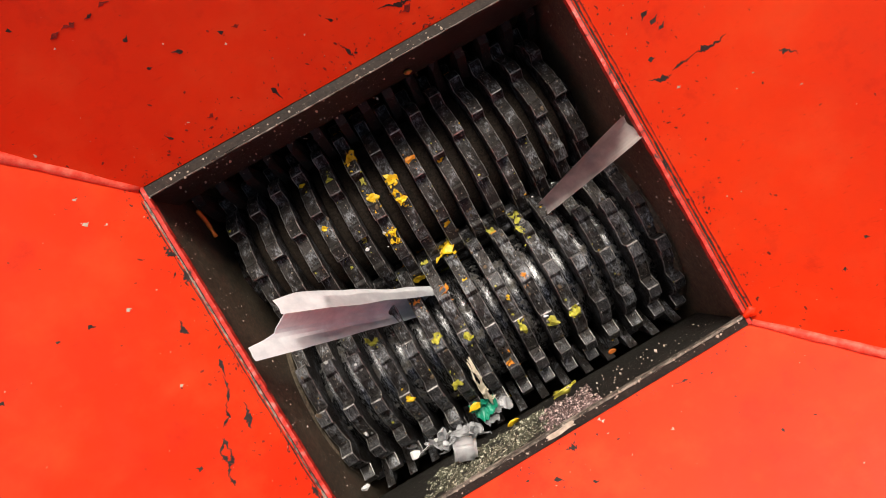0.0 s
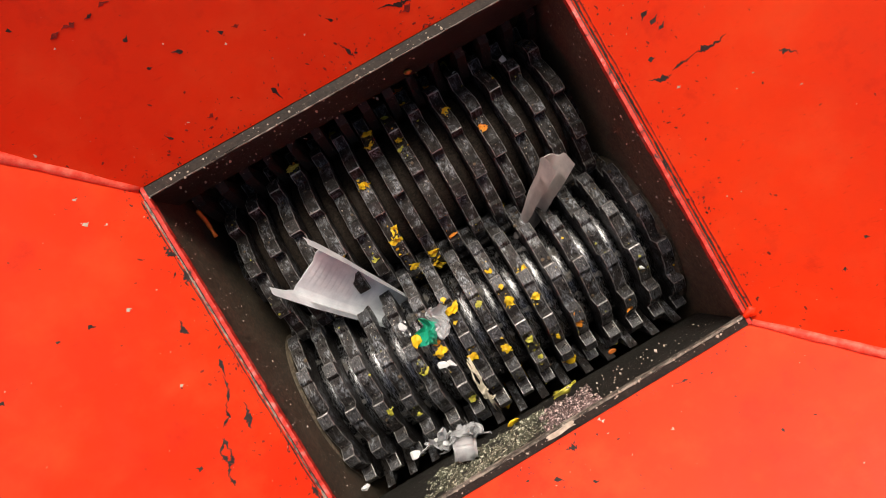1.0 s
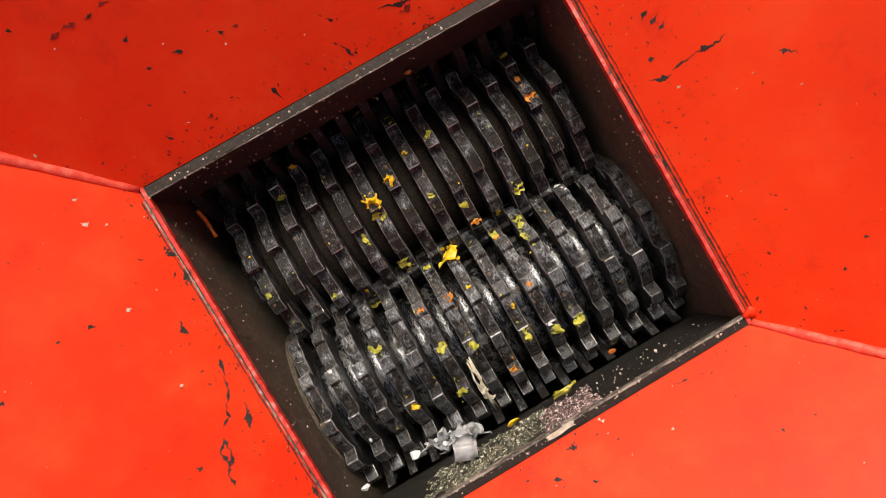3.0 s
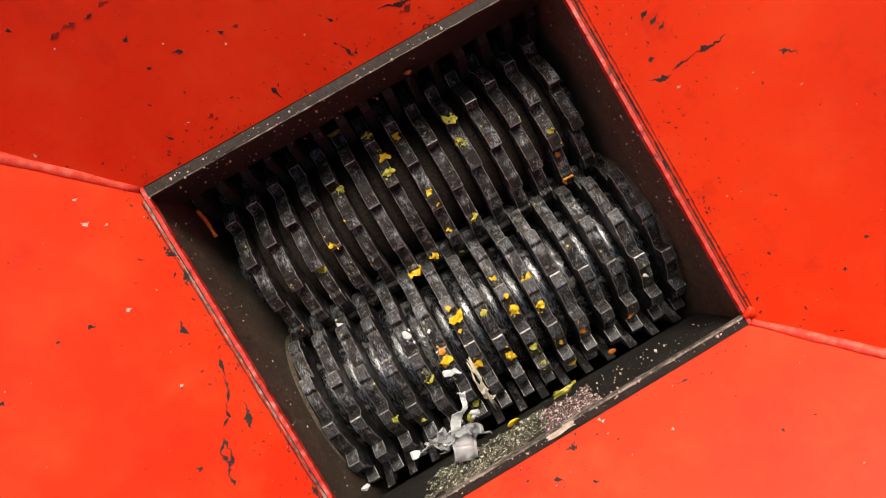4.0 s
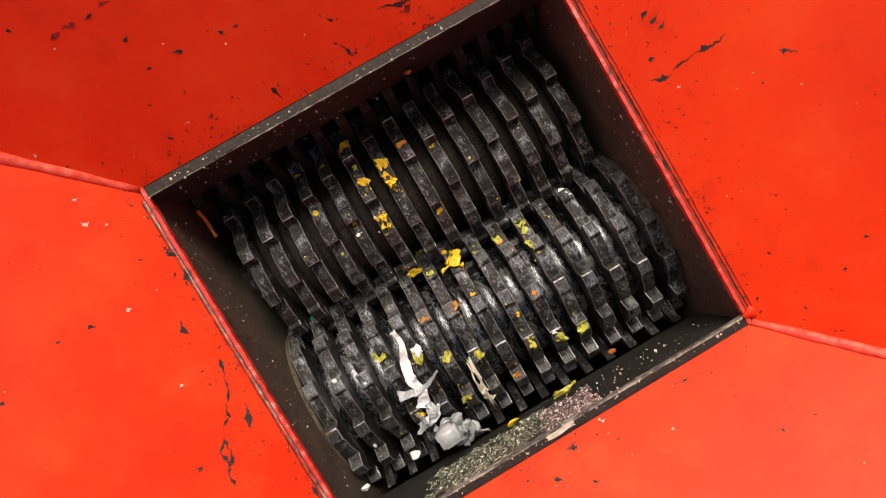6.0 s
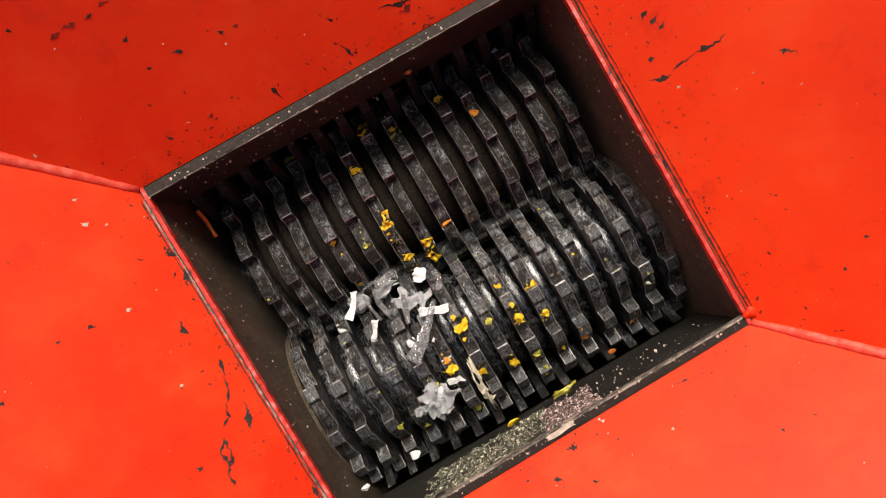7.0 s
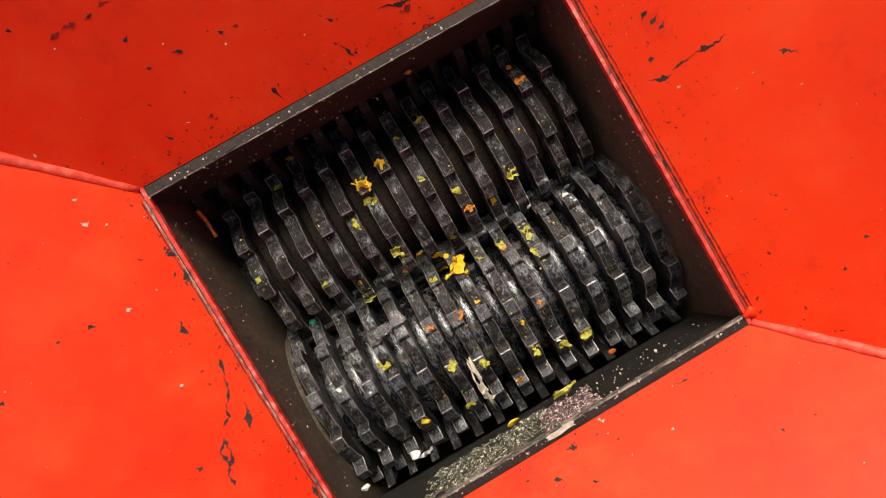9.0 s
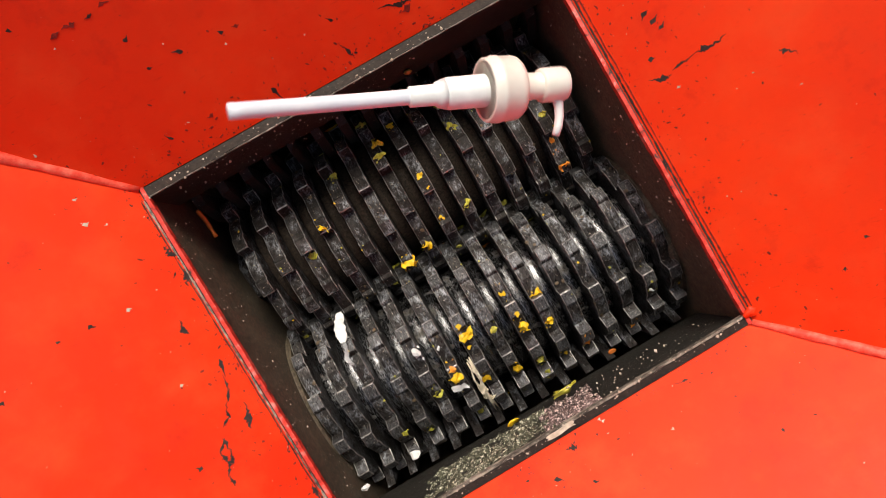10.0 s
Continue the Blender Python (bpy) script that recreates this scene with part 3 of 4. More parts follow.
def seam(key, out, w, mat, lift, seed, label):
    """A worn line along a panel's lower edge, `out` from the rim, ragged and broken in places."""
    rng = random.Random(seed)
    a, b = RIM[key[0]], RIM[key[1]]
    side = math.copysign(1, a.x)
    n = 90
    for first in range(0, n, 15):
        up, down = [], []
        for i in range(first, first + 16):
            y = a.y + (b.y - a.y) * (0.03 + 0.94 * i / n)
            x = a.x + (b.x - a.x) * (0.03 + 0.94 * i / n) + side * (out + 0.0005 * noise.noise(Vector((i * 0.21, seed, 0))))
            k = w * (0.55 + 0.9 * abs(noise.noise(Vector((i * 0.33, seed, 4)))) + rng.uniform(-0.2, 0.2)) * (0.35 if i in (first, first + 15) else 1)
            up.append((x - side * k / 2, y))
            down.append((x + side * k / 2, y))
        blot(up + down[::-1], hopper, "edge_line", mat, lift, key, label)


seam("tr", 0.0024, 0.0019, CHIP, 0.0004, 5, "dark greasy joint along the edge")
seam("tr", 0.0054, 0.0015, NICK, 0.0003, 6, "dark worn line along the edge")
seam("bl", 0.0012, 0.0017, SCRAPE, 0.0005, 7, "pale line scraped to bare metal")
seam("bl", 0.0033, 0.0014, CHIP, 0.0003, 8, "dark worn line along the edge")


def flecks(key, count, near, mat, seed, lo, hi):
    """Many tiny flakes on one panel, joined; near: how far from the rim edge they gather (0 to 1)."""
    rng = random.Random(seed)
    p0, nrm = PANELS[key]
    bm = bmesh.new()
    for _ in range(count):
        s, t = rng.random(), min(0.9, rng.expovariate(1 / near)) + 0.004
        p = RIM[key[0]].lerp(RIM[key[1]], s).lerp(TOP[key[0]].lerp(TOP[key[1]], s), t)
        r = rng.uniform(lo, hi) * rng.choice((0.5, 0.7, 1.0))
        u = nrm.orthogonal().normalized()
        v = nrm.cross(u)
        turn = rng.uniform(0, 6.28)
        ring = []
        long = rng.uniform(1, 2.6)
        for k in range(6):
            a = k * math.pi / 3
            q = Vector((math.cos(a) * long, math.sin(a))) * r * rng.uniform(0.6, 1.2)
            q = Vector((q.x * math.cos(turn) - q.y * math.sin(turn), q.x * math.sin(turn) + q.y * math.cos(turn)))
            ring.append(p + u * q.x + v * q.y)
        top = [bm.verts.new(q + nrm * 0.0003) for q in ring]
        low = [bm.verts.new(q - nrm * 0.002) for q in ring]
        bm.faces.new(top)
        for k in range(6):
            j = (k + 1) % 6
            bm.faces.new((low[k], low[j], top[j], top[k]))
    bmesh.ops.recalc_face_normals(bm, faces=bm.faces)
    return tagged(part("paint_fleck", bm, mat, hopper, "scattered specks of dirt and chipped paint"), kind="stuff")


for i, key in enumerate(("lt", "tr", "rb", "bl")):
    flecks(key, (60, 70, 45, 170)[i], 0.014, CHIP, 40 + i, 0.0002, 0.0011)
    flecks(key, (150, 190, 70, 120)[i], (0.05, 0.07, 0.04, 0.03)[i], NICK, 70 + i, 0.0003, 0.0013)
    flecks(key, 26, 0.3, CHIP, 50 + i, 0.0002, 0.0008)
    flecks(key, 46, 0.25, SPOT, 60 + i, 0.0002, 0.0007)
    flecks(key, (90, 80, 50, 90)[i], 0.22, NICK, 90 + i, 0.0003, 0.0009)


def crust(a, b, ztop, zlow, depth, mat, label, seed):
    """Caked dirt on a plate between a and b (inner face), lumpy and ragged at its edges."""
    n, m = 70, 26
    bm = bmesh.new()
    g = []
    for j in range(m + 1):
        row = []
        for i in range(n + 1):
            s, t = i / n, j / m
            x = a[0] + (b[0] - a[0]) * s
            y = a[1] + (b[1] - a[1]) * s
            z = ztop + (zlow - ztop) * t
            v = Vector((x * 66 + seed, y * 66, z * 66))
            k = noise.noise(v * 0.7) * 0.5 + noise.noise(v * 2.3) * 0.35 + noise.noise(v * 6) * 0.25
            edge = min(s, 1 - s, t * 0.7, (1 - t) * 0.5) * 3.2
            row.append(bm.verts.new((x, y + depth * (min(1.0, edge) * 0.9 + 2.2 * k - 0.72), z)))
        g.append(row)
    for j in range(m):
        for i in range(n):
            bm.faces.new((g[j][i], g[j][i + 1], g[j + 1][i + 1], g[j + 1][i]))
    bmesh.ops.recalc_face_normals(bm, faces=bm.faces)
    return part("grime_crust", bm, mat, chamber, label)


crust((-0.150, -0.2203), (0.010, -0.2160), -0.004, -0.112, 0.006, GRIME, "pale green grey caked dirt", 3)
crust((-0.002, -0.2165), (0.066, -0.2145), -0.012, -0.104, 0.006, PINK, "pinkish caked dirt", 9)

for i in range(14):
    x = -0.2008 + i * PITCH
    low = [(x + sx * 0.0052, y, z) for sx, y, z in ((-1, -0.222, -0.160), (1, -0.222, -0.160), (1, -0.192, -0.205), (-1, -0.192, -0.205))]
    btm = [(px, py, pz - 0.10) for px, py, pz in low]
    part("scraper_finger", solid(btm, low), BLADE, chamber, "dusty dark steel scraper finger")
for i in range(15):
    x = -0.2165 + i * PITCH
    low = [(x + sx * 0.0056, y, z) for sx, y, z in ((-1, 0.196, -0.098), (1, 0.196, -0.098), (1, 0.182, -0.104), (1, 0.167, -0.150), (-1, 0.167, -0.150), (-1, 0.182, -0.104))]
    btm = [(px, py, -0.26) for px, py, pz in low]
    part("scraper_finger", solid(btm, low), NEAR_BLACK, chamber, "dusty dark steel scraper finger")

rng = random.Random(77)
bm = bmesh.new()
for _ in range(620):
    side = rng.choice("lrrlnnssuv")
    z = -rng.random() ** 1.3 * 0.11
    if side == "l":
        p = Vector((0, rng.uniform(-0.2, 0.18), z))
        p.x = -0.2366 + (0.22 - p.y) * 0.0226
    elif side == "r":
        p = Vector((0, rng.uniform(-0.2, 0.18), z))
        p.x = 0.2383 - (0.22 - p.y) * 0.0087
    elif side == "n":
        p = Vector((rng.uniform(-0.22, 0.08), 0.1895, z))
    else:
        p = Vector((rng.uniform(0.03, 0.22), -0.2185, z))
    if side == "u":
        p = Vector((rng.uniform(-0.23, 0.12), rng.uniform(0.190, 0.201), 0.0012))
    elif side == "v":
        p = Vector((rng.uniform(-0.12, 0.22), 0, 0.0016))
        p.y = -0.2185 + (p.x + 0.2225) * 0.0187 - rng.uniform(0.0, 0.007) + 0.001
    r = rng.uniform(0.0003, 0.0011) * rng.choice((0.6, 1, 1.5))
    bmesh.ops.create_icosphere(bm, subdivisions=1, radius=r, matrix=Matrix.Translation(p) @ Matrix.Diagonal((1, rng.uniform(0.6, 1.6), rng.uniform(0.6, 1.8), 1)))
tagged(part("dirt_speck", bm, SPOT, chamber, "pale specks of dirt on the plates"), kind="stuff")

def crumpled(lx, ly, curl, seed, thick=0.0007, torn=0.25, res=22):
    """A torn, crumpled piece of sheet about lx by ly."""
    bm = bmesh.new()
    n, m = res, max(5, int(res * ly / lx))
    off = Vector((seed * 3.7, seed * 1.3, seed))
    lays = []
    for side in (0, 1):
        g = []
        for j in range(m + 1):
            row = []
            for i in range(n + 1):
                s, t = i / n - 0.5, j / m - 0.5
                wx = 1 + torn * (noise.noise(Vector((t * 2.5, 3, 0)) + off) + 0.2 * noise.noise(Vector((t * 8, 3, 0)) + off))
                wy = 1 + torn * 1.8 * (noise.noise(Vector((s * 3, 0, 5)) + off) + 0.2 * noise.noise(Vector((s * 9, 0, 5)) + off))
                x, y = s * lx * wx, t * ly * wy
                y += 0.5 * ly * noise.noise(Vector((s * 2.2, 9, 2)) + off)
                z = curl * (noise.noise(Vector((s * 2.6, t * 2, 0)) + off) * 1.3 + 0.6 * abs(noise.noise(Vector((s * 5, t * 4, 4)) + off)))
                row.append(bm.verts.new((x, y, z - side * thick)))
            g.append(row)
        lays.append(g)
    for g in lays:
        for j in range(m):
            for i in range(n):
                bm.faces.new((g[j][i], g[j][i + 1], g[j + 1][i + 1], g[j + 1][i]))
    g, h = lays
    loop = [(0, i) for i in range(n)] + [(j, n) for j in range(m)] + [(m, i) for i in range(n, 0, -1)] + [(j, 0) for j in range(m, 0, -1)]
    for (a, b), (c, d) in zip(loop, loop[1:] + loop[:1]):
        bm.faces.new((g[a][b], g[c][d], h[c][d], h[a][b]))
    bmesh.ops.recalc_face_normals(bm, faces=bm.faces)
    return bm


def ribbon(points, widths, seed, thick=0.0006, curl=0.003, bow=0.0):
    """A torn strip of film along points (x, y) in its own plane, bowed down towards its ends."""
    off = Vector((seed * 2.3, seed * 0.7, seed))
    pts = [Vector(p) for p in points]
    m = 9
    path = []
    for i in range(len(pts) - 1):
        p0, p1, p2, p3 = pts[max(i - 1, 0)], pts[i], pts[i + 1], pts[min(i + 2, len(pts) - 1)]
        for k in range(m):
            t = k / m
            q = 0.5 * (2 * p1 + (p2 - p0) * t + (2 * p0 - 5 * p1 + 4 * p2 - p3) * t * t + (3 * p1 - p0 - 3 * p2 + p3) * t ** 3)
            path.append((q, widths[i] + (widths[i + 1] - widths[i]) * t))
    path.append((pts[-1], widths[-1]))
    n, c = len(path), 5
    bm = bmesh.new()
    lays = []
    for side in (0, 1):
        g = []
        for i, (q, w) in enumerate(path):
            d = (path[min(i + 1, n - 1)][0] - path[max(i - 1, 0)][0]).normalized()
            e = Vector((-d.y, d.x))
            roll = noise.noise(Vector((i * 0.11, 0, 0)) + off) * 1.5
            row = []
            for j in range(c + 1):
                v = (j / c - 0.5) * w * (1 + 0.35 * noise.noise(Vector((i * 0.35, j * 0.2, 3)) + off))
                p = q + e * v * math.cos(roll) + d * (0.12 * w * noise.noise(Vector((j * 1.7, 5, i // (n - 1))) + off))
                z = v * math.sin(roll) + curl * (1.6 * noise.noise(Vector((i * 0.13, 7, 0)) + off) + 0.8 * abs(noise.noise(Vector((i * 0.4, j * 0.5, 1)) + off)))
                row.append(bm.verts.new((p.x, p.y, z - bow * (p.x * p.x + p.y * p.y) - side * thick)))
            g.append(row)
        lays.append(g)
    for g in lays:
        for i in range(n - 1):
            for j in range(c):
                bm.faces.new((g[i][j], g[i][j + 1], g[i + 1][j + 1], g[i + 1][j]))
    g, h = lays
    loop = [(0, j) for j in range(c)] + [(i, c) for i in range(n - 1)] + [(n - 1, j) for j in range(c, 0, -1)] + [(i, 0) for i in range(n - 1, 0, -1)]
    for (a, b), (k, d) in zip(loop, loop[1:] + loop[:1]):
        bm.faces.new((g[a][b], g[k][d], h[k][d], h[a][b]))
    bmesh.ops.recalc_face_normals(bm, faces=bm.faces)
    return bm


# ---- scraps stuck to the cutter discs ----
PAINT = {"yellow": YELLOW, "lime": LIME, "orange": ORANGE, "white": WHITE, "teal": TEAL}
WORDS = {"teal": "green plastic scrap", "yellow": "yellow peel scrap", "lime": "yellow-green peel scrap", "orange": "orange peel scrap", "white": "white plastic scrap"}


def surface(blade, way, angle):
    """Radius of a blade's toothed rim at an angle about the shaft, in degrees."""
    turn = math.degrees(blade.matrix_basis.to_euler().x)
    a = (way * (angle - turn) + 5.2) % 30 - 5.2
    rim = ((-5.2, 0.1000), (-3.9, 0.1158), (4.2, 0.1160), (5.8, 0.1105), (13.0, 0.1078), (19.5, 0.1030), (24.8, 0.1000))
    for (a0, r0), (a1, r1) in zip(rim, rim[1:]):
        if a <= a1:
            return r0 + (r1 - r0) * (a - a0) / (a1 - a0)
    return 0.1000


def stick(shaft, blades, way, first, count, scraps, seed):
    rng = random.Random(seed)
    for colour, rows in scraps.items():
        for x, a, size in rows:
            k = min(max(round((x - first) / PITCH), 0), count - 1)
            xs = x * 0.45 + 0.55 * (first + k * PITCH)
            seat = surface(blades[k], way, a)
            if colour in ("white", "teal"):
                lump = chunk(size, 0.45, rng, 1, 0.6)
            else:
                lump = chunk(size * 0.95, 0.24, rng, 3, 0.6) if rng.random() < 0.4 else crumpled(size * 1.25, size * 0.8, size * 0.42, rng.uniform(0, 90), 0.0011, 0.42, 12)
            ob = part("scrap", lump, PAINT[colour], shaft, WORDS[colour], smooth=False)
            ob.matrix_basis = pose(xs, 0, 0, a) @ pose(0, 0, seat + size * (0.2 if colour == "white" else 0.05), rng.uniform(-14, 14), rng.uniform(-14, 14), rng.uniform(0, 360))
            for _ in range(4 if size > 0.010 else 2):
                b = part("crumb", chunk(size * rng.uniform(0.12, 0.34), 0.35, rng, 1, 0.6), PAINT[colour], shaft)
                da = a + rng.uniform(-9, 9)
                b.matrix_basis = pose(xs + rng.uniform(-0.006, 0.006), 0, 0, da) @ pose(0, 0, surface(blades[k], way, da) + 0.0004, 0, 0, rng.uniform(0, 360))
    for mat, count_, big in ((SPOT, 1800, 0.0007), (LIME, 60, 0.0017), (YELLOW, 26, 0.0016), (DAMP, 160, 0.0028)):
        bm = bmesh.new()
        for _ in range(count_):
            i = rng.randrange(count)
            x = first + i * PITCH + rng.uniform(-0.0072, 0.0072)
            deg = rng.uniform(0, 360)
            a, r = radians(deg), surface(blades[i], way, deg) + 0.0002
            m = Matrix.Rotation(a, 4, "X") @ Matrix.Translation((x, 0, r)) @ Matrix.Rotation(rng.uniform(0, 6), 4, "Z")
            bmesh.ops.create_icosphere(bm, subdivisions=1, radius=big * rng.uniform(0.25, 1.0),
                                       matrix=m @ Matrix.Diagonal((rng.uniform(0.7, 1.4), 1, 0.4, 1)))
        tagged(part("residue", bm, mat, shaft, "specks of shredded residue"), kind="stuff")


stick(low_shaft, low_blades, 1, -0.2165, 15, LOW_SCRAPS, 31)
stick(high_shaft, high_blades, -1, -0.2008, 14, HIGH_SCRAPS, 32)


# ---- loose pieces ----
def sheet_piece(length, half, flange, ribs, thick, taper, seed, lip=0.0, droop=0.4):
    """A bent plastic sheet: flat base with two raised flanges; local z runs up its length (top at 0), x across."""
    rng = random.Random(seed)
    nl, nc = 90, 22
    bm = bmesh.new()
    lays = []
    for side in (0, 1):
        g = []
        for i in range(nl + 1):
            t = i / nl
            z = -lip - length * t
            w = half * (1 - taper * t)
            row = []
            for j in range(nc + 1):
                s = j / nc * 2 - 1
                per = w + flange * (1 - droop * t)
                d = abs(s) * per
                r = 0.010
                if d < w - r:
                    x, y = d, 0.0
                elif d < w + r * 0.57:
                    a = (d - (w - r)) / r
                    x, y = w - r + r * math.sin(a), r * (1 - math.cos(a))
                else:
                    x, y = w, r + (d - (w + r * 0.57))
                y += 0.0004 * ribs * math.sin(t * 190) * max(0.0, 1 - d / (w * 0.9))
                y += 0.0035 * noise.noise(Vector((s * 1.5 + seed, t * 4, 0)))
                x *= math.copysign(1, s)
                zz = z + (0.004 * noise.noise(Vector((s * 4, seed, 1))) + lip * min(1.0, max(0.0, (d - w * 0.98) / 0.006))) * max(0.0, 1 - t * 9)
                if t > 0.97:
                    zz += 0.006 * noise.noise(Vector((s * 6, seed, 5)))
                row.append(bm.verts.new((x, y - thick * side, zz)))
            g.append(row)
        lays.append(g)
    for g in lays:
        for i in range(nl):
            for j in range(nc):
                bm.faces.new((g[i][j], g[i][j + 1], g[i + 1][j + 1], g[i + 1][j]))
    g, h = lays
    loop = [(0, j) for j in range(nc)] + [(i, nc) for i in range(nl)] + [(nl, j) for j in range(nc, 0, -1)] + [(i, 0) for i in range(nl, 0, -1)]
    for (a, b), (c, d) in zip(loop, loop[1:] + loop[:1]):
        bm.faces.new((g[a][b], g[c][d], h[c][d], h[a][b]))
    bmesh.ops.recalc_face_normals(bm, faces=bm.faces)
    return bm


def on_low(x, angle, r, spin=0.0, tip=0.0):
    """A pose on the fast shaft's outer circle."""
    return pose(x, LOW_Y, AXIS_Z, angle) @ pose(0, 0, r, tip, 0, spin)


def hung(top, along, across):
    """The pose of a sheet whose top is at `top`, whose length runs down against `along`."""
    z = Vector(along).normalized()
    x = Vector(across)
    x = (x - z * x.dot(z)).normalized()
    x, y = -x, z.cross(-x)
    m = Matrix((x, y, z)).transposed().to_4x4()
    m.translation = top
    return m


wide_sheet = tagged(part("plastic_sheet", sheet_piece(0.225, 0.034, 0.022, 0.5, 0.0013, 0.55, 2, 0.034), GREY), "pale ribbed plastic sheet with upturned edges going into the cutters", "plastic sheet")
slim_sheet = tagged(part("plastic_sheet", sheet_piece(0.160, 0.014, 0.027, 0.0, 0.0013, 0.4, 6, 0.010, 0.85), ROSE), "greyish pink folded plastic sheet going into the cutters", "plastic sheet")

green_scrap = tagged(empty("plastic_scrap"), "green and clear plastic scrap with yellow bits", "scrap")
part("green_film", crumpled(0.030, 0.022, 0.012, 4), TEAL, green_scrap, "torn green plastic", smooth=False)
part("clear_film", crumpled(0.036, 0.020, 0.014, 7), FILM, green_scrap, "torn cloudy plastic").location = (0.010, -0.016, 0.002)
part("peel", chunk(0.014, 0.4, random.Random(3), 2), YELLOW, green_scrap, "yellow peel").location = (-0.010, 0.012, 0.003)

film_scrap = tagged(empty("film_scrap"), "crumpled cloudy clear plastic film by the side plate", "scrap")
part("film_fold", chunk(0.030, 0.55, random.Random(11), 3, 0.8), FILM, film_scrap, "crumpled cloudy film", smooth=False)
for k, (x, y, turn, tilt) in enumerate(((0.012, 0.006, 20, 50), (-0.010, 0.010, 80, -45), (0.004, -0.012, 140, 38), (-0.006, -0.004, 240, 60))):
    part("film_flap", crumpled(0.030, 0.015, 0.010, 12 + k * 5, 0.0006, 0.6, 14), FILM, film_scrap, "thin torn film flap").matrix_basis = pose(x, y, 0.004, tilt, 0, turn)


def cup_mesh(w, d, h, seed):
    """A small crushed cup: a dented box with rounded edges."""
    bm = bmesh.new()
    bmesh.ops.create_cube(bm, size=1.0)
    bmesh.ops.bevel(bm, geom=bm.edges[:], offset=0.14, segments=3, affect="EDGES")
    bmesh.ops.subdivide_edges(bm, edges=bm.edges[:], cuts=1, use_grid_fill=True)
    off = Vector((seed, seed * 2.1, 0))
    for v in bm.verts:
        k = 1 + 0.22 * noise.noise(v.co * 2.2 + off)
        v.co = Vector((v.co.x * w * k, v.co.y * d * k, v.co.z * h * k - 0.25 * h * max(0, 0.3 - v.co.xy.length) / 0.3 * (v.co.z > 0)))
    return bm


box_scrap = tagged(part("cup_scrap", cup_mesh(0.026, 0.023, 0.016, 3.0), FILM, smooth=True), "small crushed clear plastic cup", "scrap")
flat_scrap = tagged(empty("film_scrap"), "torn white and clear plastic pieces lying together", "scrap")
part("flat_piece", ribbon(((-0.020, 0.0), (-0.004, 0.002), (0.012, 0.001), (0.026, 0.010)), (0.007, 0.013, 0.010, 0.003), 23, 0.0009), WHITE, flat_scrap, "torn white plastic")
part("clear_piece", ribbon(((-0.004, 0.004), (0.002, 0.014), (0.004, 0.028)), (0.016, 0.014, 0.002), 25, 0.0007, 0.006), FILM, flat_scrap, "pointed clear film")
part("clear_piece", ribbon(((0.006, 0.000), (0.016, 0.012), (0.018, 0.024)), (0.012, 0.012, 0.003), 27, 0.0007, 0.006), FILM, flat_scrap, "pointed clear film")

strip_a = tagged(empty("film_strip"), "long torn white film strip with yellow peel and ribbed end", "scrap")
part("white_film", ribbon(((0.062, 0.009), (0.046, -0.006), (0.022, -0.002), (0.000, 0.001), (-0.012, 0.003)), (0.010, 0.015, 0.017, 0.011, 0.003), 29, 0.0008, 0.004, 3.0), WHITE, strip_a, "torn white film")
part("peel", ribbon(((0.000, 0.016), (-0.014, 0.013), (-0.028, 0.006), (-0.036, 0.003)), (0.006, 0.014, 0.015, 0.012), 31, 0.0012, 0.003, 3.0), YELLOW, strip_a, "yellow peel")
part("ribbed_end", ribbon(((-0.034, 0.004), (-0.048, 0.000), (-0.064, -0.007), (-0.076, -0.011)), (0.013, 0.015, 0.014, 0.013), 33, 0.0012, 0.003, 3.0), SPOT, strip_a, "pale ribbed plastic end")
part("green_film", ribbon(((0.012, -0.020), (-0.004, -0.020), (-0.018, -0.018), (-0.032, -0.028)), (0.005, 0.009, 0.014, 0.003), 35, 0.0008, 0.003, 3.0), LIME, strip_a, "yellow-green film")
strip_b = tagged(empty("film_strip"), "long torn white film strip beside the side plate", "scrap")
part("white_film", ribbon(((0.050, 0.004), (0.034, -0.002), (0.012, 0.002), (-0.008, 0.001), (-0.026, -0.005), (-0.044, 0.000)), (0.010, 0.006, 0.012, 0.013, 0.012, 0.016), 37, 0.0008, 0.004, 3.0), WHITE, strip_b, "torn white film")
part("side_film", ribbon(((-0.022, 0.022), (-0.022, 0.006), (-0.020, -0.012), (-0.008, -0.030)), (0.013, 0.011, 0.006, 0.004), 39, 0.0008, 0.003, 3.0), FILM, strip_b, "cloudy film across it")
part("peel", chunk(0.013, 0.5, random.Random(41), 2), LIME, strip_b, "yellow-green peel").location = (0.014, -0.014, 0.002)
part("white_lump", chunk(0.014, 0.6, random.Random(42), 2), WHITE, strip_b, "crumpled white film").location = (0.021, -0.016, 0.003)
late_strip = tagged(empty("film_strip"), "torn white and clear strip riding on the discs", "scrap")
part("white_film", ribbon(((0.034, 0.005), (0.018, 0.003), (0.002, 0.000), (-0.010, -0.003)), (0.008, 0.014, 0.013, 0.006), 43, 0.0009, 0.003, 3.0), WHITE, late_strip, "torn white film")
part("clear_tail", ribbon(((-0.008, -0.002), (-0.020, -0.007), (-0.030, -0.006), (-0.038, -0.014)), (0.005, 0.004, 0.006, 0.003), 45, 0.0007, 0.003, 3.0), FILM, late_strip, "thin clear tail")

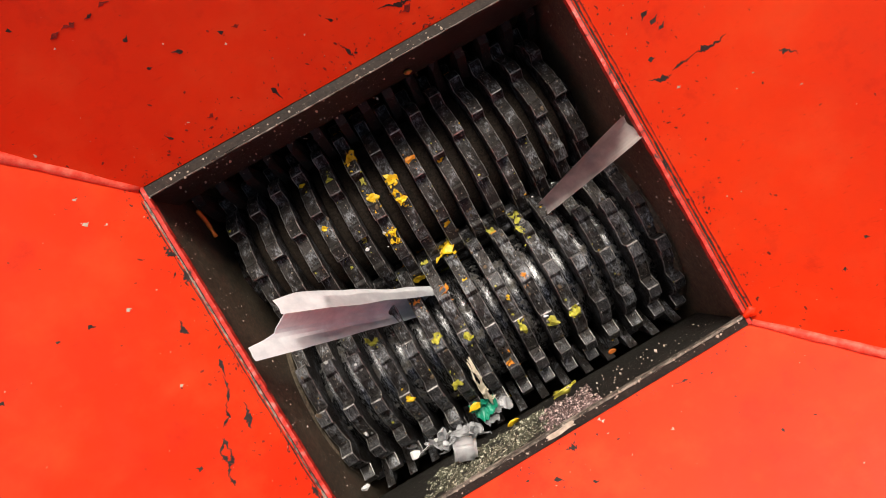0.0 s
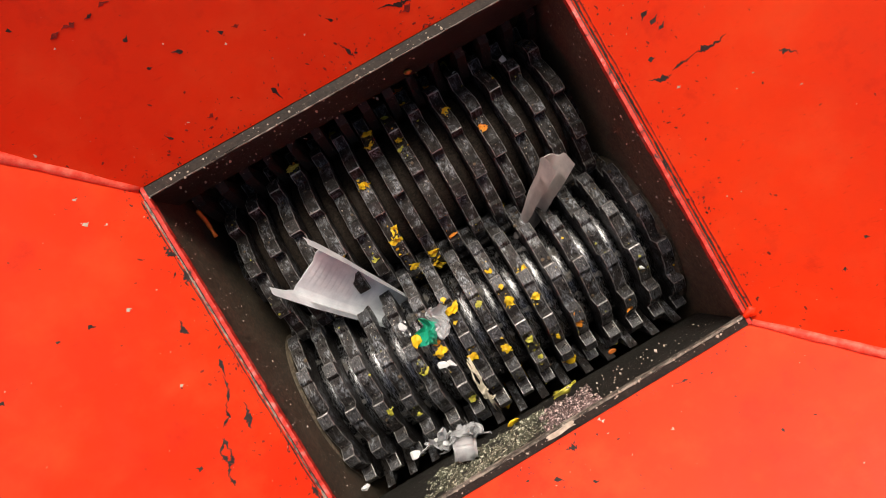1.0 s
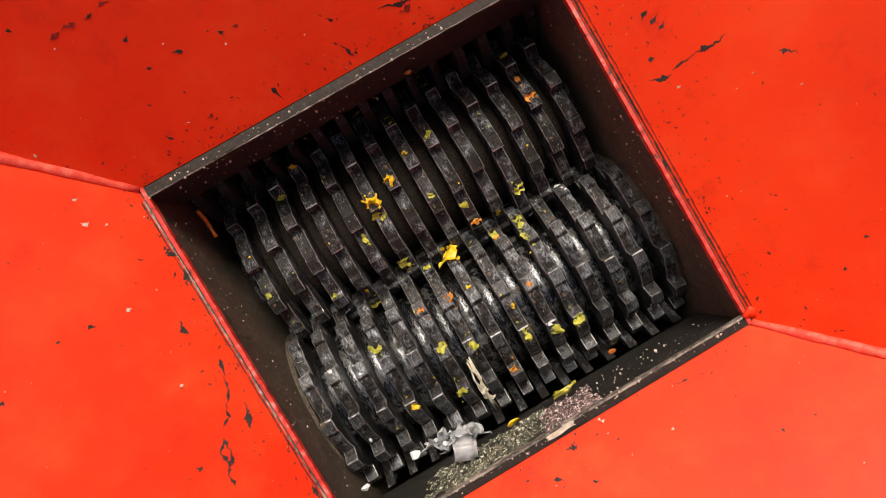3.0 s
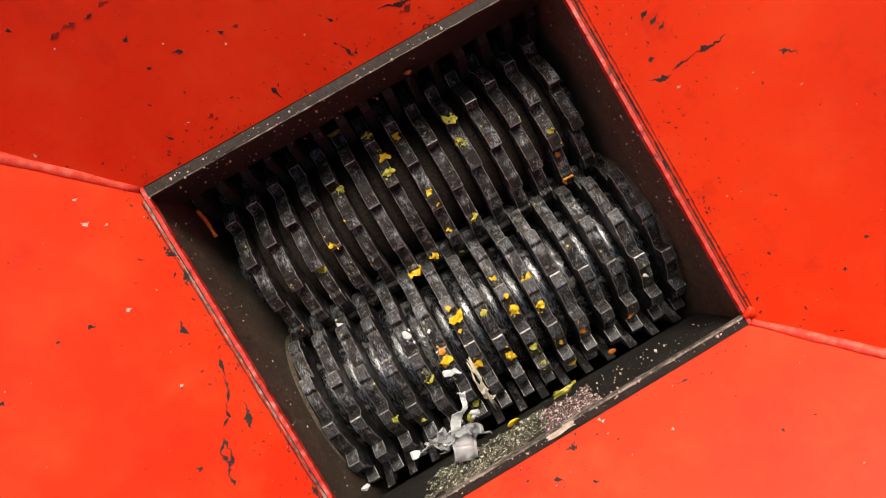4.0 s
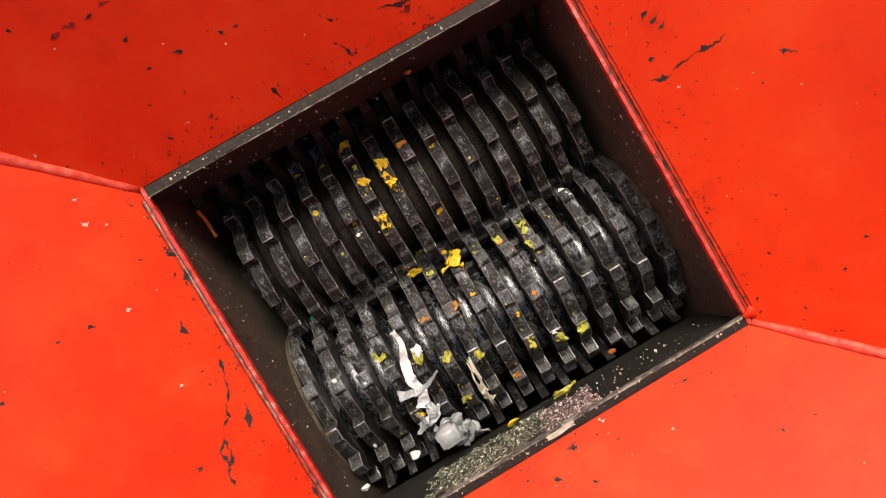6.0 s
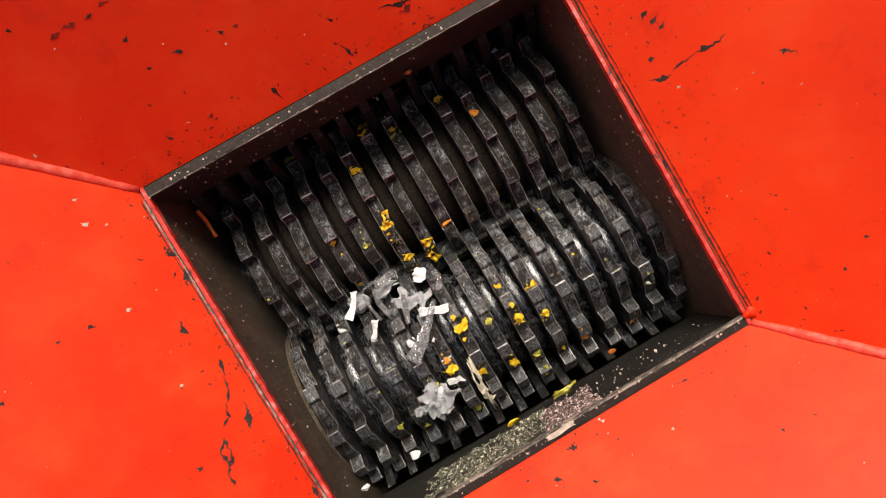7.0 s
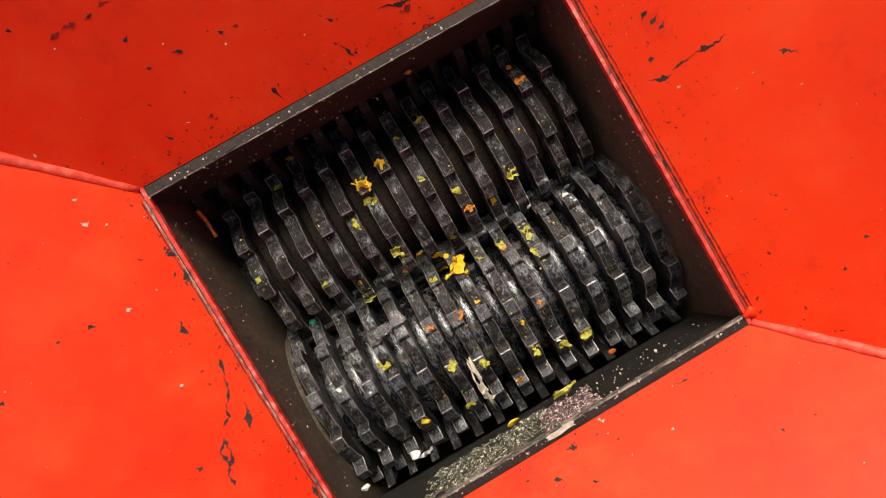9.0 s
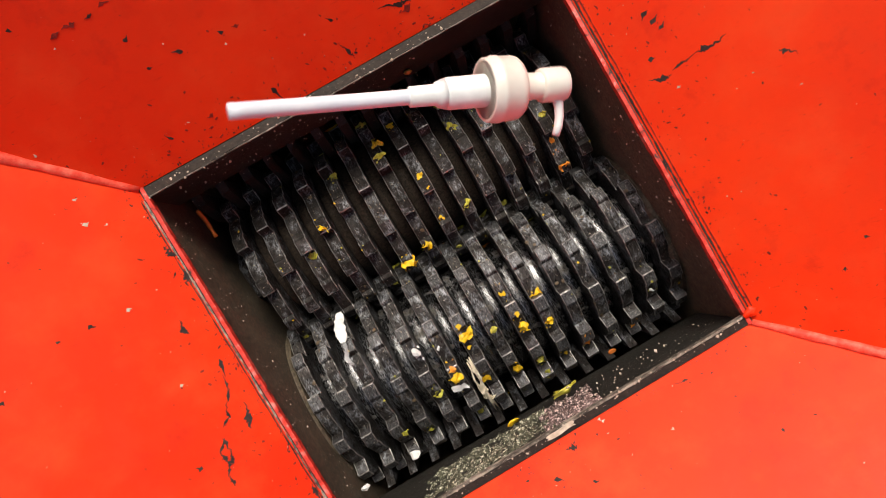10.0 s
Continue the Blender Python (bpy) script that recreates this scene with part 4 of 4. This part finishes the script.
hook_strip = tagged(part("curled_strip", ribbon(((-0.0185, -0.0139), (-0.002, -0.0139), (0.0119, 0.002), (0.0132, 0.0211), (0.0007, 0.0244), (0.0007, 0.0119)), (0.004, 0.006, 0.006, 0.004, 0.004, 0.003), 47, 0.0007, 0.002), ROSE), "thin curled grey strip of shredded sheet between the shafts", "scrap")
grey_flake = tagged(part("plastic_flake", ribbon(((-0.021, 0.0), (-0.007, 0.001), (0.008, 0.0), (0.020, 0.001)), (0.015, 0.017, 0.016, 0.013), 49, 0.0012, 0.002), CLEAR), "flat cloudy grey plastic flake riding on the discs", "scrap")
white_bar = tagged(part("plastic_strip", ribbon(((-0.021, 0.0), (-0.006, 0.001), (0.008, -0.001), (0.021, 0.0)), (0.007, 0.010, 0.010, 0.007), 53, 0.0012, 0.002, 3.0), WHITE), "short white plastic strip riding on the discs", "scrap")
peel_lump = tagged(part("peel_scrap", chunk(0.024, 0.5, random.Random(58), 3, 0.5), YELLOW), "bright yellow lump of peel riding on the discs", "scrap")
tangle = tagged(empty("film_tangle"), "tangle of shredded clear and white film strips on the discs", "scrap")
for way_points, widths, mat, seed in (
        (((-0.0468, 0.0195), (-0.0429, 0.0065), (-0.0455, -0.0156)), (0.008, 0.007, 0.011), WHITE, 1),
        (((-0.0137, -0.013), (-0.0124, -0.026), (-0.011, -0.0377)), (0.009, 0.011, 0.011), WHITE, 2),
        (((0.036, -0.001), (0.050, 0.004), (0.070, 0.008)), (0.011, 0.009, 0.010), WHITE, 3),
        (((0.000, 0.0475), (-0.0169, 0.028), (-0.0137, 0.009), (0.0026, -0.0046)), (0.010, 0.008, 0.006, 0.009), CLEAR, 4),
        (((0.052, 0.017), (0.0468, -0.0215), (0.0358, -0.0572)), (0.005, 0.011, 0.017), CLEAR, 5),
        (((0.030, 0.0533), (0.031, 0.043), (0.030, 0.0338)), (0.012, 0.016, 0.012), WHITE, 6),
        (((0.0468, 0.052), (0.055, 0.040), (0.054, 0.028)), (0.006, 0.010, 0.005), CLEAR, 7),
        (((-0.026, 0.034), (-0.033, 0.018), (-0.024, 0.004), (-0.008, -0.012)), (0.003, 0.003, 0.004, 0.006), CLEAR, 8),
        (((0.014, 0.020), (0.020, 0.002), (0.026, -0.014)), (0.006, 0.008, 0.005), CLEAR, 9)):
    part("film_strand", ribbon(way_points, widths, seed * 3.1, 0.0006, 0.005), mat, tangle, "torn clear film strand" if mat is CLEAR else "torn white film strand")

bit_a = tagged(part("film_scrap", chunk(0.022, 0.5, random.Random(71), 2, 0.6), FILM), "small crushed clear film scrap", "scrap")
bit_b = tagged(part("film_scrap", crumpled(0.040, 0.026, 0.010, 73, 0.0006, 0.7), FILM), "thin torn clear film scrap", "scrap")
bit_c = tagged(part("plastic_scrap", chunk(0.018, 0.45, random.Random(75), 1, 0.5), WHITE), "small white plastic scrap", "scrap")

# pieces that stay where they lie
strand = tagged(empty("fibre_strand"), "pale twisted fibre strand lying over the discs", "strand")
rng = random.Random(91)
for way_points, width, count_ in (([(-0.0387, -0.1239, -0.0952), (-0.0394, -0.1385, -0.0987), (-0.0373, -0.1495, -0.1026), (-0.041, -0.1658, -0.1107), (-0.0388, -0.1794, -0.1202), (-0.0387, -0.2032, -0.1457)], 0.0011, 4), ([(-0.0403, -0.1334, -0.0983), (-0.0427, -0.1497, -0.1038), (-0.0426, -0.1633, -0.1104), (-0.0435, -0.1735, -0.117), (-0.0389, -0.1826, -0.1242), (-0.033, -0.1771, -0.1197)], 0.0008, 3)):
    for k in range(count_):
        pts = [(x + rng.uniform(-0.003, 0.003), y + rng.uniform(-0.003, 0.003), z + rng.uniform(-0.001, 0.002)) for x, y, z in way_points]
        part("fibre", tube(pts, [width * f for f in (0.5, 1.0, 1.25, 1.1, 1.3, 0.3)], 6, 0.3, rng), FIBRE, strand, smooth=True)
part("knot", chunk(0.010, 0.4, rng, 2), FIBRE, strand, "yellowish matted knot").location = (-0.041, -0.1658, -0.1107)

wall_peel = tagged(empty("peel_scrap", pose(0.0395, -0.2065, -0.085, 52, 0, 8)), "yellow-green peel caught on the side plate", "scrap")
part("peel", chunk(0.026, 0.22, random.Random(8), 3), LIME, wall_peel, smooth=True)
pts = [(0.004 + 0.002 * math.sin(i), 0.004 + i * 0.0032, 0.003 + 0.001 * i) for i in range(8)]
part("thread", tube(pts, 0.0006, 5), FIBRE, wall_peel, "thin pale thread")
tagged(part("peel_scrap", chunk(0.016, 0.3, random.Random(12), 2), YELLOW, smooth=True), "yellow peel scrap under the side plate", "scrap").matrix_world = pose(-0.029, -0.2135, -0.108, 40)
tagged(part("peel_scrap", chunk(0.009, 0.3, random.Random(14), 2), RUST, smooth=True), "orange peel scrap by the scraper fingers", "scrap").matrix_world = pose(0.113, -0.206, -0.128, 40)
tagged(part("peel_scrap", chunk(0.011, 0.4, random.Random(15), 2), BROWN, smooth=True), "brown fruit scrap stuck on the side plate", "scrap").matrix_world = pose(0.0625, 0.1855, -0.055, 90)
pts = [(0, 0.003 * math.sin(i * 0.5), 0.018 - i * 0.0045) for i in range(9)]
tagged(part("cord_scrap", tube(pts, 0.0022, 7, 0.2, random.Random(5)), RUST, smooth=True), "short rusty orange cord on the end plate", "scrap").matrix_world = pose(-0.2165, 0.158, -0.085, -62, 0, 0)
for x, y, z, s, seed in ((-0.2185, -0.197, -0.115, 0.010, 51), (-0.152, -0.198, -0.135, 0.012, 52)):
    tagged(part("plastic_scrap", chunk(s, 0.5, random.Random(seed), 2), WHITE), "small white plastic crumb", "scrap").matrix_world = pose(x, y, z)
tagged(part("white_flake", crumpled(0.030, 0.0050, 0.0010, 61, 0.0009, 0.25), SPOT), "dried white flake on the rim strip", "flake").matrix_world = pose(0.011, -0.2165, 0.0034, 0, 0, 1)
part("weld_lump", chunk(0.016, 0.6, random.Random(66), 3, 0.3), RED, hopper, "red painted weld lump", smooth=True).location = (0.2345, -0.2085, 0.004)


def pump_dispenser():
    pump = tagged(empty("pump_dispenser"), "white plastic lotion pump with dip tube falling into the hopper", "pump")

    def turned(name, prof, mat, label="", sides=40):
        me = lathe(prof, sides, mat, name)
        for p in me.polygons:
            p.use_smooth = True
        ob = new(name, me)
        ob.parent = pump
        if label:
            ob["label"] = label
        return ob

    pts = [(-0.0015 + i * 0.0075, 0, 0.010 * (1 - i / 15) ** 2) for i in range(16)]
    part("dip_tube", tube(pts, 0.0048, 16), TUBE, pump, "milky plastic dip tube", smooth=True)
    turned("lower_barrel", [(0.104, 0.0050), (0.105, 0.0064), (0.121, 0.0066), (0.122, 0.0078), (0.127, 0.0095)], WHITE)
    turned("barrel", [(0.126, 0.0080), (0.129, 0.0100), (0.160, 0.0104), (0.163, 0.0104)], WHITE)
    turned("collar", [(0.154, 0.0180), (0.1535, 0.0193), (0.1545, 0.0201), (0.1585, 0.0203), (0.1595, 0.0210), (0.1620, 0.0210), (0.1630, 0.0203),
                      (0.1720, 0.0202), (0.1745, 0.0196), (0.1770, 0.0175), (0.1785, 0.008), (0.1760, 0.008), (0.1745, 0.0160), (0.172, 0.0180), (0.154, 0.0180)], CREAM, "cream plastic screw collar")
    turned("neck", [(0.179, 0.0095), (0.181, 0.0088), (0.192, 0.0084), (0.193, 0.0098)], CREAM)
    turned("head", [(0.192, 0.0075), (0.1925, 0.0104), (0.194, 0.0110), (0.208, 0.0110), (0.2105, 0.0102), (0.2115, 0.0085), (0.2115, 0.002)], CREAM, "cream pump head")
    pts = [(0.2045, -0.006, 0), (0.2050, -0.014, 0), (0.2048, -0.021, 0), (0.2035, -0.027, 0), (0.2010, -0.0325, 0)]
    part("nozzle", tube(pts, [0.0042, 0.0032, 0.0030, 0.0028, 0.0026], 14), WHITE, pump, "short curved nozzle", smooth=True)
    return pump


pump = pump_dispenser()


def along(tail, head, nozzle):
    """The pump's pose: tail to head along local x, the nozzle on local -y."""
    x = (Vector(head) - Vector(tail)).normalized()
    y = -Vector(nozzle)
    y = (y - x * y.dot(x)).normalized()
    m = Matrix((x, y, x.cross(y))).transposed().to_4x4()
    m.translation = tail
    return m


WIDE_ROWS = (
    (0.0, (-0.192, 0.034, 0.020), (-0.62, 0.30, 0.75), (0.896, 0.452, 0.56)),
    (0.1, (-0.154, 0.176, -0.020), (-0.22, 0.80, 0.55), (0.95, 0.30, 0)),
    (0.2, (-0.184, 0.140, -0.035), (-0.38, 0.74, 0.55), (0.85, 0.52, 0)),
    (0.3, (-0.178, 0.093, -0.060), (-0.46, 0.68, 0.57), (0.87, 0.49, 0)),
    (0.4, (-0.175, 0.138, -0.035), (-0.35, 0.74, 0.57), (0.98, 0.21, 0)),
    (0.5, (-0.189, 0.081, -0.065), (-0.55, 0.62, 0.56), (0.92, 0.38, 0)),
    (0.6, (-0.176, 0.075, -0.070), (-0.51, 0.64, 0.58), (0.96, 0.28, 0)),
    (0.7, (-0.180, 0.119, -0.050), (-0.42, 0.72, 0.55), (0.84, 0.54, 0)),
    (0.8, (-0.184, 0.081, -0.070), (-0.53, 0.65, 0.55), (0.87, 0.49, 0)),
    (0.9, (-0.167, 0.084, -0.060), (-0.41, 0.65, 0.66), (1.00, 0.09, 0)),
    (1.0, (-0.158, 0.080, -0.070), (-0.42, 0.68, 0.66), (0.97, 0.26, 0)),
    (1.1, (-0.155, 0.068, -0.085), (-0.42, 0.68, 0.64), (0.96, 0.29, 0)),
    (1.2, (-0.129, 0.068, -0.100), (-0.26, 0.82, 0.51), (0.98, 0.22, 0)),
    (1.3, (-0.125, 0.038, -0.115), (-0.32, 0.78, 0.54), (1.00, 0.09, 0)),
    (1.5, (-0.112, 0.002, -0.140), (-0.38, 0.76, 0.52), (1.00, 0.02, 0)),
)
SLIM_ROWS = (
    (0.0, (0.235, 0.013, 0.000), (0.61, 0.18, 0.77), (0.17, -0.99, 0)),
    (0.1, (0.205, 0.049, 0.000), (0.48, 0.29, 0.83), (0.91, -0.41, 0)),
    (0.2, (0.187, 0.079, -0.020), (0.41, 0.49, 0.77), (0.96, 0.28, 0)),
    (0.3, (0.185, 0.058, -0.020), (0.42, 0.39, 0.82), (0.97, 0.26, 0)),
    (0.4, (0.216, 0.009, -0.020), (0.60, 0.08, 0.80), (0.23, -0.97, 0)),
    (0.5, (0.177, 0.082, -0.030), (0.37, 0.54, 0.75), (0.98, 0.20, 0)),
    (0.6, (0.181, 0.068, -0.040), (0.43, 0.49, 0.75), (0.97, 0.26, 0)),
    (0.7, (0.169, 0.056, -0.050), (0.40, 0.47, 0.78), (0.99, -0.14, 0)),
    (0.8, (0.162, 0.059, -0.060), (0.37, 0.53, 0.76), (0.92, 0.39, 0)),
    (0.9, (0.169, 0.049, -0.070), (0.47, 0.49, 0.74), (0.98, 0.20, 0)),
    (1.0, (0.160, 0.037, -0.080), (0.46, 0.45, 0.76), (1.00, 0.07, 0)),
    (1.2, (0.158, 0.034, -0.105), (0.56, 0.54, 0.63), (0.99, 0.17, 0)),
    (1.5, (0.135, -0.007, -0.148), (0.77, 0.63, 0.08), (0.98, 0.22, 0)),
)


def motions():
    times = [i * 0.25 for i in range(41)]
    walk(low_shaft, [(t, pose(0, LOW_Y, AXIS_Z, LOW_SPEED * t)) for t in times])
    walk(high_shaft, [(t, pose(0, HIGH_Y, AXIS_Z, HIGH_SPEED * t)) for t in times])
    down = lambda x, t0: [(t0 - 0.3, pose(x, -0.005, -0.40, 60)), (t0, pose(x, -0.012, FLOOR_Z + 0.012)), (10.0, pose(x, -0.012, FLOOR_Z + 0.012))]
    walk(wide_sheet, [(t, hung(p, a, c)) for t, p, a, c in (WIDE_ROWS[0], (0.03,) + WIDE_ROWS[0][1:]) + WIDE_ROWS[1:]]
         + [(1.7, hung((-0.108, -0.006, -0.20), (-0.1, 0.3, 0.9), (1, 0, 0))), (2.2, hung((-0.108, -0.006, -0.30), (0, 0.02, 1), (1, 0, 0))),
            (2.6, hung((-0.108, 0.11, FLOOR_Z + 0.006), (0, 1, 0.02), (1, 0, 0))), (10.0, hung((-0.108, 0.11, FLOOR_Z + 0.006), (0, 1, 0.02), (1, 0, 0)))])
    walk(slim_sheet, [(t, hung(p, a, c)) for t, p, a, c in (SLIM_ROWS[0], (0.03,) + SLIM_ROWS[0][1:]) + SLIM_ROWS[1:]]
         + [(1.9, hung((0.135, -0.006, -0.16), (0.3, 0.3, 0.9), (1, 0, 0))), (2.3, hung((0.13, -0.006, -0.34), (0, 0.02, 1), (1, 0, 0))),
            (2.7, hung((0.13, 0.08, FLOOR_Z + 0.006), (0, 1, 0.02), (1, 0, 0))), (10.0, hung((0.13, 0.08, FLOOR_Z + 0.006), (0, 1, 0.02), (1, 0, 0)))])
    walk(green_scrap, [(0.0, on_low(-0.051, 44, 0.120)), (0.4, on_low(-0.051, 42, 0.120, 5)), (0.5, on_low(-0.050, 31, 0.122, 15)), (0.7, on_low(-0.060, 13, 0.124, 40)),
                       (0.9, on_low(-0.062, -10, 0.124, 60)), (1.0, on_low(-0.063, -14, 0.124, 65)), (1.2, on_low(-0.062, -36, 0.124, 80)),
                       (1.5, on_low(-0.061, -49, 0.122, 90)), (1.7, on_low(-0.060, -66, 0.110, 95)), (1.9, on_low(-0.060, -92, 0.100, 100))] + down(-0.06, 2.5))
    walk(film_scrap, [(0.0, on_low(-0.090, 56, 0.125, 40)), (5.6, on_low(-0.090, 56, 0.125, 44)), (6.3, on_low(-0.092, 46, 0.125, 50)), (6.8, on_low(-0.094, 34, 0.124, 60)),
                      (7.0, on_low(-0.094, 20, 0.124, 70)), (7.2, on_low(-0.092, -12, 0.123, 85)), (7.5, on_low(-0.087, -52, 0.099, 100)), (7.8, on_low(-0.087, -72, 0.098, 105)),
                      (8.1, on_low(-0.087, -95, 0.100, 110))] + down(-0.085, 8.8))
    walk(box_scrap, [(0.0, pose(-0.089, -0.2035, -0.064, 20, 0, -20)), (5.7, pose(-0.089, -0.2035, -0.064, 20, 0, -20)), (5.9, pose(-0.095, -0.195, -0.075, 10, 0, -10)), (6.2, on_low(-0.108, 25, 0.124, 50)), (6.8, on_low(-0.115, -44, 0.124, 100)),
                     (7.1, on_low(-0.122, -62, 0.112, 120)), (7.3, on_low(-0.122, -92, 0.100, 120))] + down(-0.12, 7.9))
    walk(flat_scrap, [(0.0, on_low(-0.125, 52, 0.122, 8)), (5.7, on_low(-0.125, 52, 0.122, 8)), (6.2, on_low(-0.10, 10, 0.122, 40)), (6.8, on_low(-0.071, -50, 0.122, 80)),
                      (7.1, on_low(-0.071, -75, 0.108, 90)), (7.3, on_low(-0.071, -95, 0.10, 90))] + down(-0.07, 7.9))
    for bit, x0, a0, x1, a1, s in ((bit_a, -0.094, 66, -0.083, -52, 30), (bit_b, -0.112, 62, -0.062, -34, 70), (bit_c, -0.118, 58, -0.085, 18, 10)):
        walk(bit, [(0.0, on_low(x0, a0, 0.124, s)), (5.7, on_low(x0, a0, 0.124, s)), (6.3, on_low((x0 + x1) / 2, (a0 + a1) / 2, 0.125, s + 25)), (7.0, on_low(x1, a1, 0.124, s + 60)),
                   (7.3, on_low(x1, min(a1 - 30, -60), 0.114, s + 70)), (7.6, on_low(x1, -94, 0.10, s + 70))] + down(x1, 8.4))
    under = lambda x: (0.0, pose(x, -0.20, FLOOR_Z + 0.012, 0, 0, 90))
    walk(strip_a, [under(-0.137), (0.8, pose(-0.137, -0.20, FLOOR_Z + 0.012, 0, 0, 90)), (1.2, on_low(-0.137, 110, 0.122, 90)), (1.6, on_low(-0.125, 45, 0.122, 70)), (1.8, on_low(-0.1155, 22, 0.122, 60)), (2.0, on_low(-0.1277, 9, 0.122, 60)),
                   (2.2, on_low(-0.124, -12, 0.121, 62)), (2.35, on_low(-0.130, -45, 0.114, 75)), (2.5, on_low(-0.135, -78, 0.102, 85)), (2.7, on_low(-0.138, -97, 0.100, 90))] + down(-0.14, 3.4))
    walk(white_bar, [under(-0.141), (1.9, pose(-0.141, -0.20, FLOOR_Z + 0.012, 0, 0, 90)), (2.2, on_low(-0.141, 110, 0.126, 60)), (2.45, on_low(-0.141, 45, 0.122, 60)), (2.7, on_low(-0.141, -20, 0.122, 60)), (2.9, on_low(-0.141, -60, 0.114, 75)), (3.1, on_low(-0.141, -96, 0.10, 90))] + down(-0.141, 3.7))
    walk(strip_b, [under(-0.100), (2.6, pose(-0.100, -0.20, FLOOR_Z + 0.012, 0, 0, 90)), (3.0, on_low(-0.100, 120, 0.126, 80)), (3.5, on_low(-0.092, 52, 0.124, 60)), (3.8, on_low(-0.090, 44, 0.124, 55)), (4.2, on_low(-0.090, 44, 0.124, 55)), (4.5, on_low(-0.093, 37, 0.124, 57)),
                   (5.0, on_low(-0.095, 34, 0.124, 58)), (5.6, on_low(-0.106, 27, 0.124, 68)), (6.0, on_low(-0.103, 0, 0.124, 80)), (6.4, on_low(-0.10, -45, 0.120, 92)),
                   (6.7, on_low(-0.10, -82, 0.102, 92))] + down(-0.10, 7.4))
    walk(late_strip, [under(-0.143), (8.5, pose(-0.143, -0.20, FLOOR_Z + 0.012, 0, 0, 90)), (8.8, on_low(-0.143, 120, 0.126, 90)), (9.1, on_low(-0.143, 60, 0.124, 92)), (9.2, on_low(-0.143, 44, 0.123, 92)), (9.5, on_low(-0.145, 20, 0.123, 92)), (9.7, on_low(-0.145, -1, 0.123, 86)),
                      (9.8, on_low(-0.145, -12, 0.123, 84)), (10.0, on_low(-0.155, -38, 0.122, 70))])
    lying = lambda x, y, z, rx=0.0, spin=-30.0: pose(x, y, z, rx) @ pose(0, 0, 0, 0, 0, spin)
    walk(hook_strip, [(0.0, lying(-0.114, -0.009, -0.36)), (1.2, lying(-0.114, -0.009, -0.36)), (1.4, lying(-0.118, -0.009, -0.135, 10, -22)), (1.5, lying(-0.116, -0.010, -0.128, 0, -30)), (1.8, lying(-0.115, -0.006, -0.125, 0, -30)),
                      (2.0, lying(-0.112, -0.004, -0.122, 0, -30)), (2.2, lying(-0.114, -0.008, -0.126, 0, -50)), (2.5, lying(-0.160, -0.012, -0.122, 0, -75)), (2.8, lying(-0.150, -0.006, -0.20, 30, -75))] + down(-0.15, 3.4))
    walk(peel_lump, [under(-0.180), (1.3, pose(-0.180, -0.20, FLOOR_Z + 0.012, 0, 0, 90)), (1.6, on_low(-0.180, 110, 0.126)), (1.8, on_low(-0.180, 50, 0.124)), (2.0, on_low(-0.180, 4, 0.123)), (2.2, on_low(-0.200, -42, 0.122)), (2.4, on_low(-0.200, -75, 0.110)), (2.6, on_low(-0.200, -96, 0.10))] + down(-0.20, 3.2))
    walk(grey_flake, [under(-0.096), (7.7, pose(-0.096, -0.20, FLOOR_Z + 0.012, 0, 0, 90)), (8.0, on_low(-0.096, 96, 0.126, -20)), (8.3, on_low(-0.096, 35, 0.122, -25)), (8.5, on_low(-0.097, 23, 0.122, -25)), (8.7, on_low(-0.103, 2, 0.122, -10)),
                      (9.0, on_low(-0.099, -28, 0.121, 10)), (9.2, on_low(-0.099, -52, 0.118, 30)), (9.4, on_low(-0.099, -90, 0.10, 60))] + down(-0.099, 9.9))
    walk(tangle, [under(-0.10), (5.8, pose(-0.10, -0.20, FLOOR_Z + 0.012, 0, 0, 90)), (6.2, on_low(-0.10, 115, 0.135, -30)), (6.5, on_low(-0.10, 30, 0.126, -30)), (6.8, lying(-0.097, -0.034, -0.104, -20)), (7.0, lying(-0.090, -0.030, -0.106, -20, -35)),
                  (7.2, lying(-0.085, -0.045, -0.112, -14, -60)), (7.5, lying(-0.084, -0.020, -0.150, 10, -70)), (7.8, lying(-0.084, -0.010, -0.24, 30, -75))] + down(-0.084, 8.4))
    away = along((-0.95, 0.75, FLOOR_Z + 0.024), (-0.75, 0.85, FLOOR_Z + 0.024), (0.3, -1, 0))
    walk(pump, [(0.0, away), (8.6, away), (9.2, along((-0.80, 0.66, 0.80), (-0.66, 0.74, 0.92), (0.4, -1, 0))), (9.6, along((-0.36, 0.26, 0.62), (-0.25, 0.34, 0.72), (0.5, -0.8, 0))),
                (9.7, along((-0.215, 0.125, 0.47), (-0.11, 0.22, 0.60), (0.6, -0.7, 0))),
                (9.8, along((-0.083, 0.0505, 0.29), (0.0739, 0.1113, 0.42), (0.7, -0.6, 0))),
                (9.9, along((-0.088, 0.106, 0.27), (0.122, 0.093, 0.30), (-0.25, -0.95, 0))),
                (10.0, along((-0.0649, 0.1252, 0.312), (0.1231, 0.0535, 0.247), (-0.55, -0.85, -0.1)))])


motions()
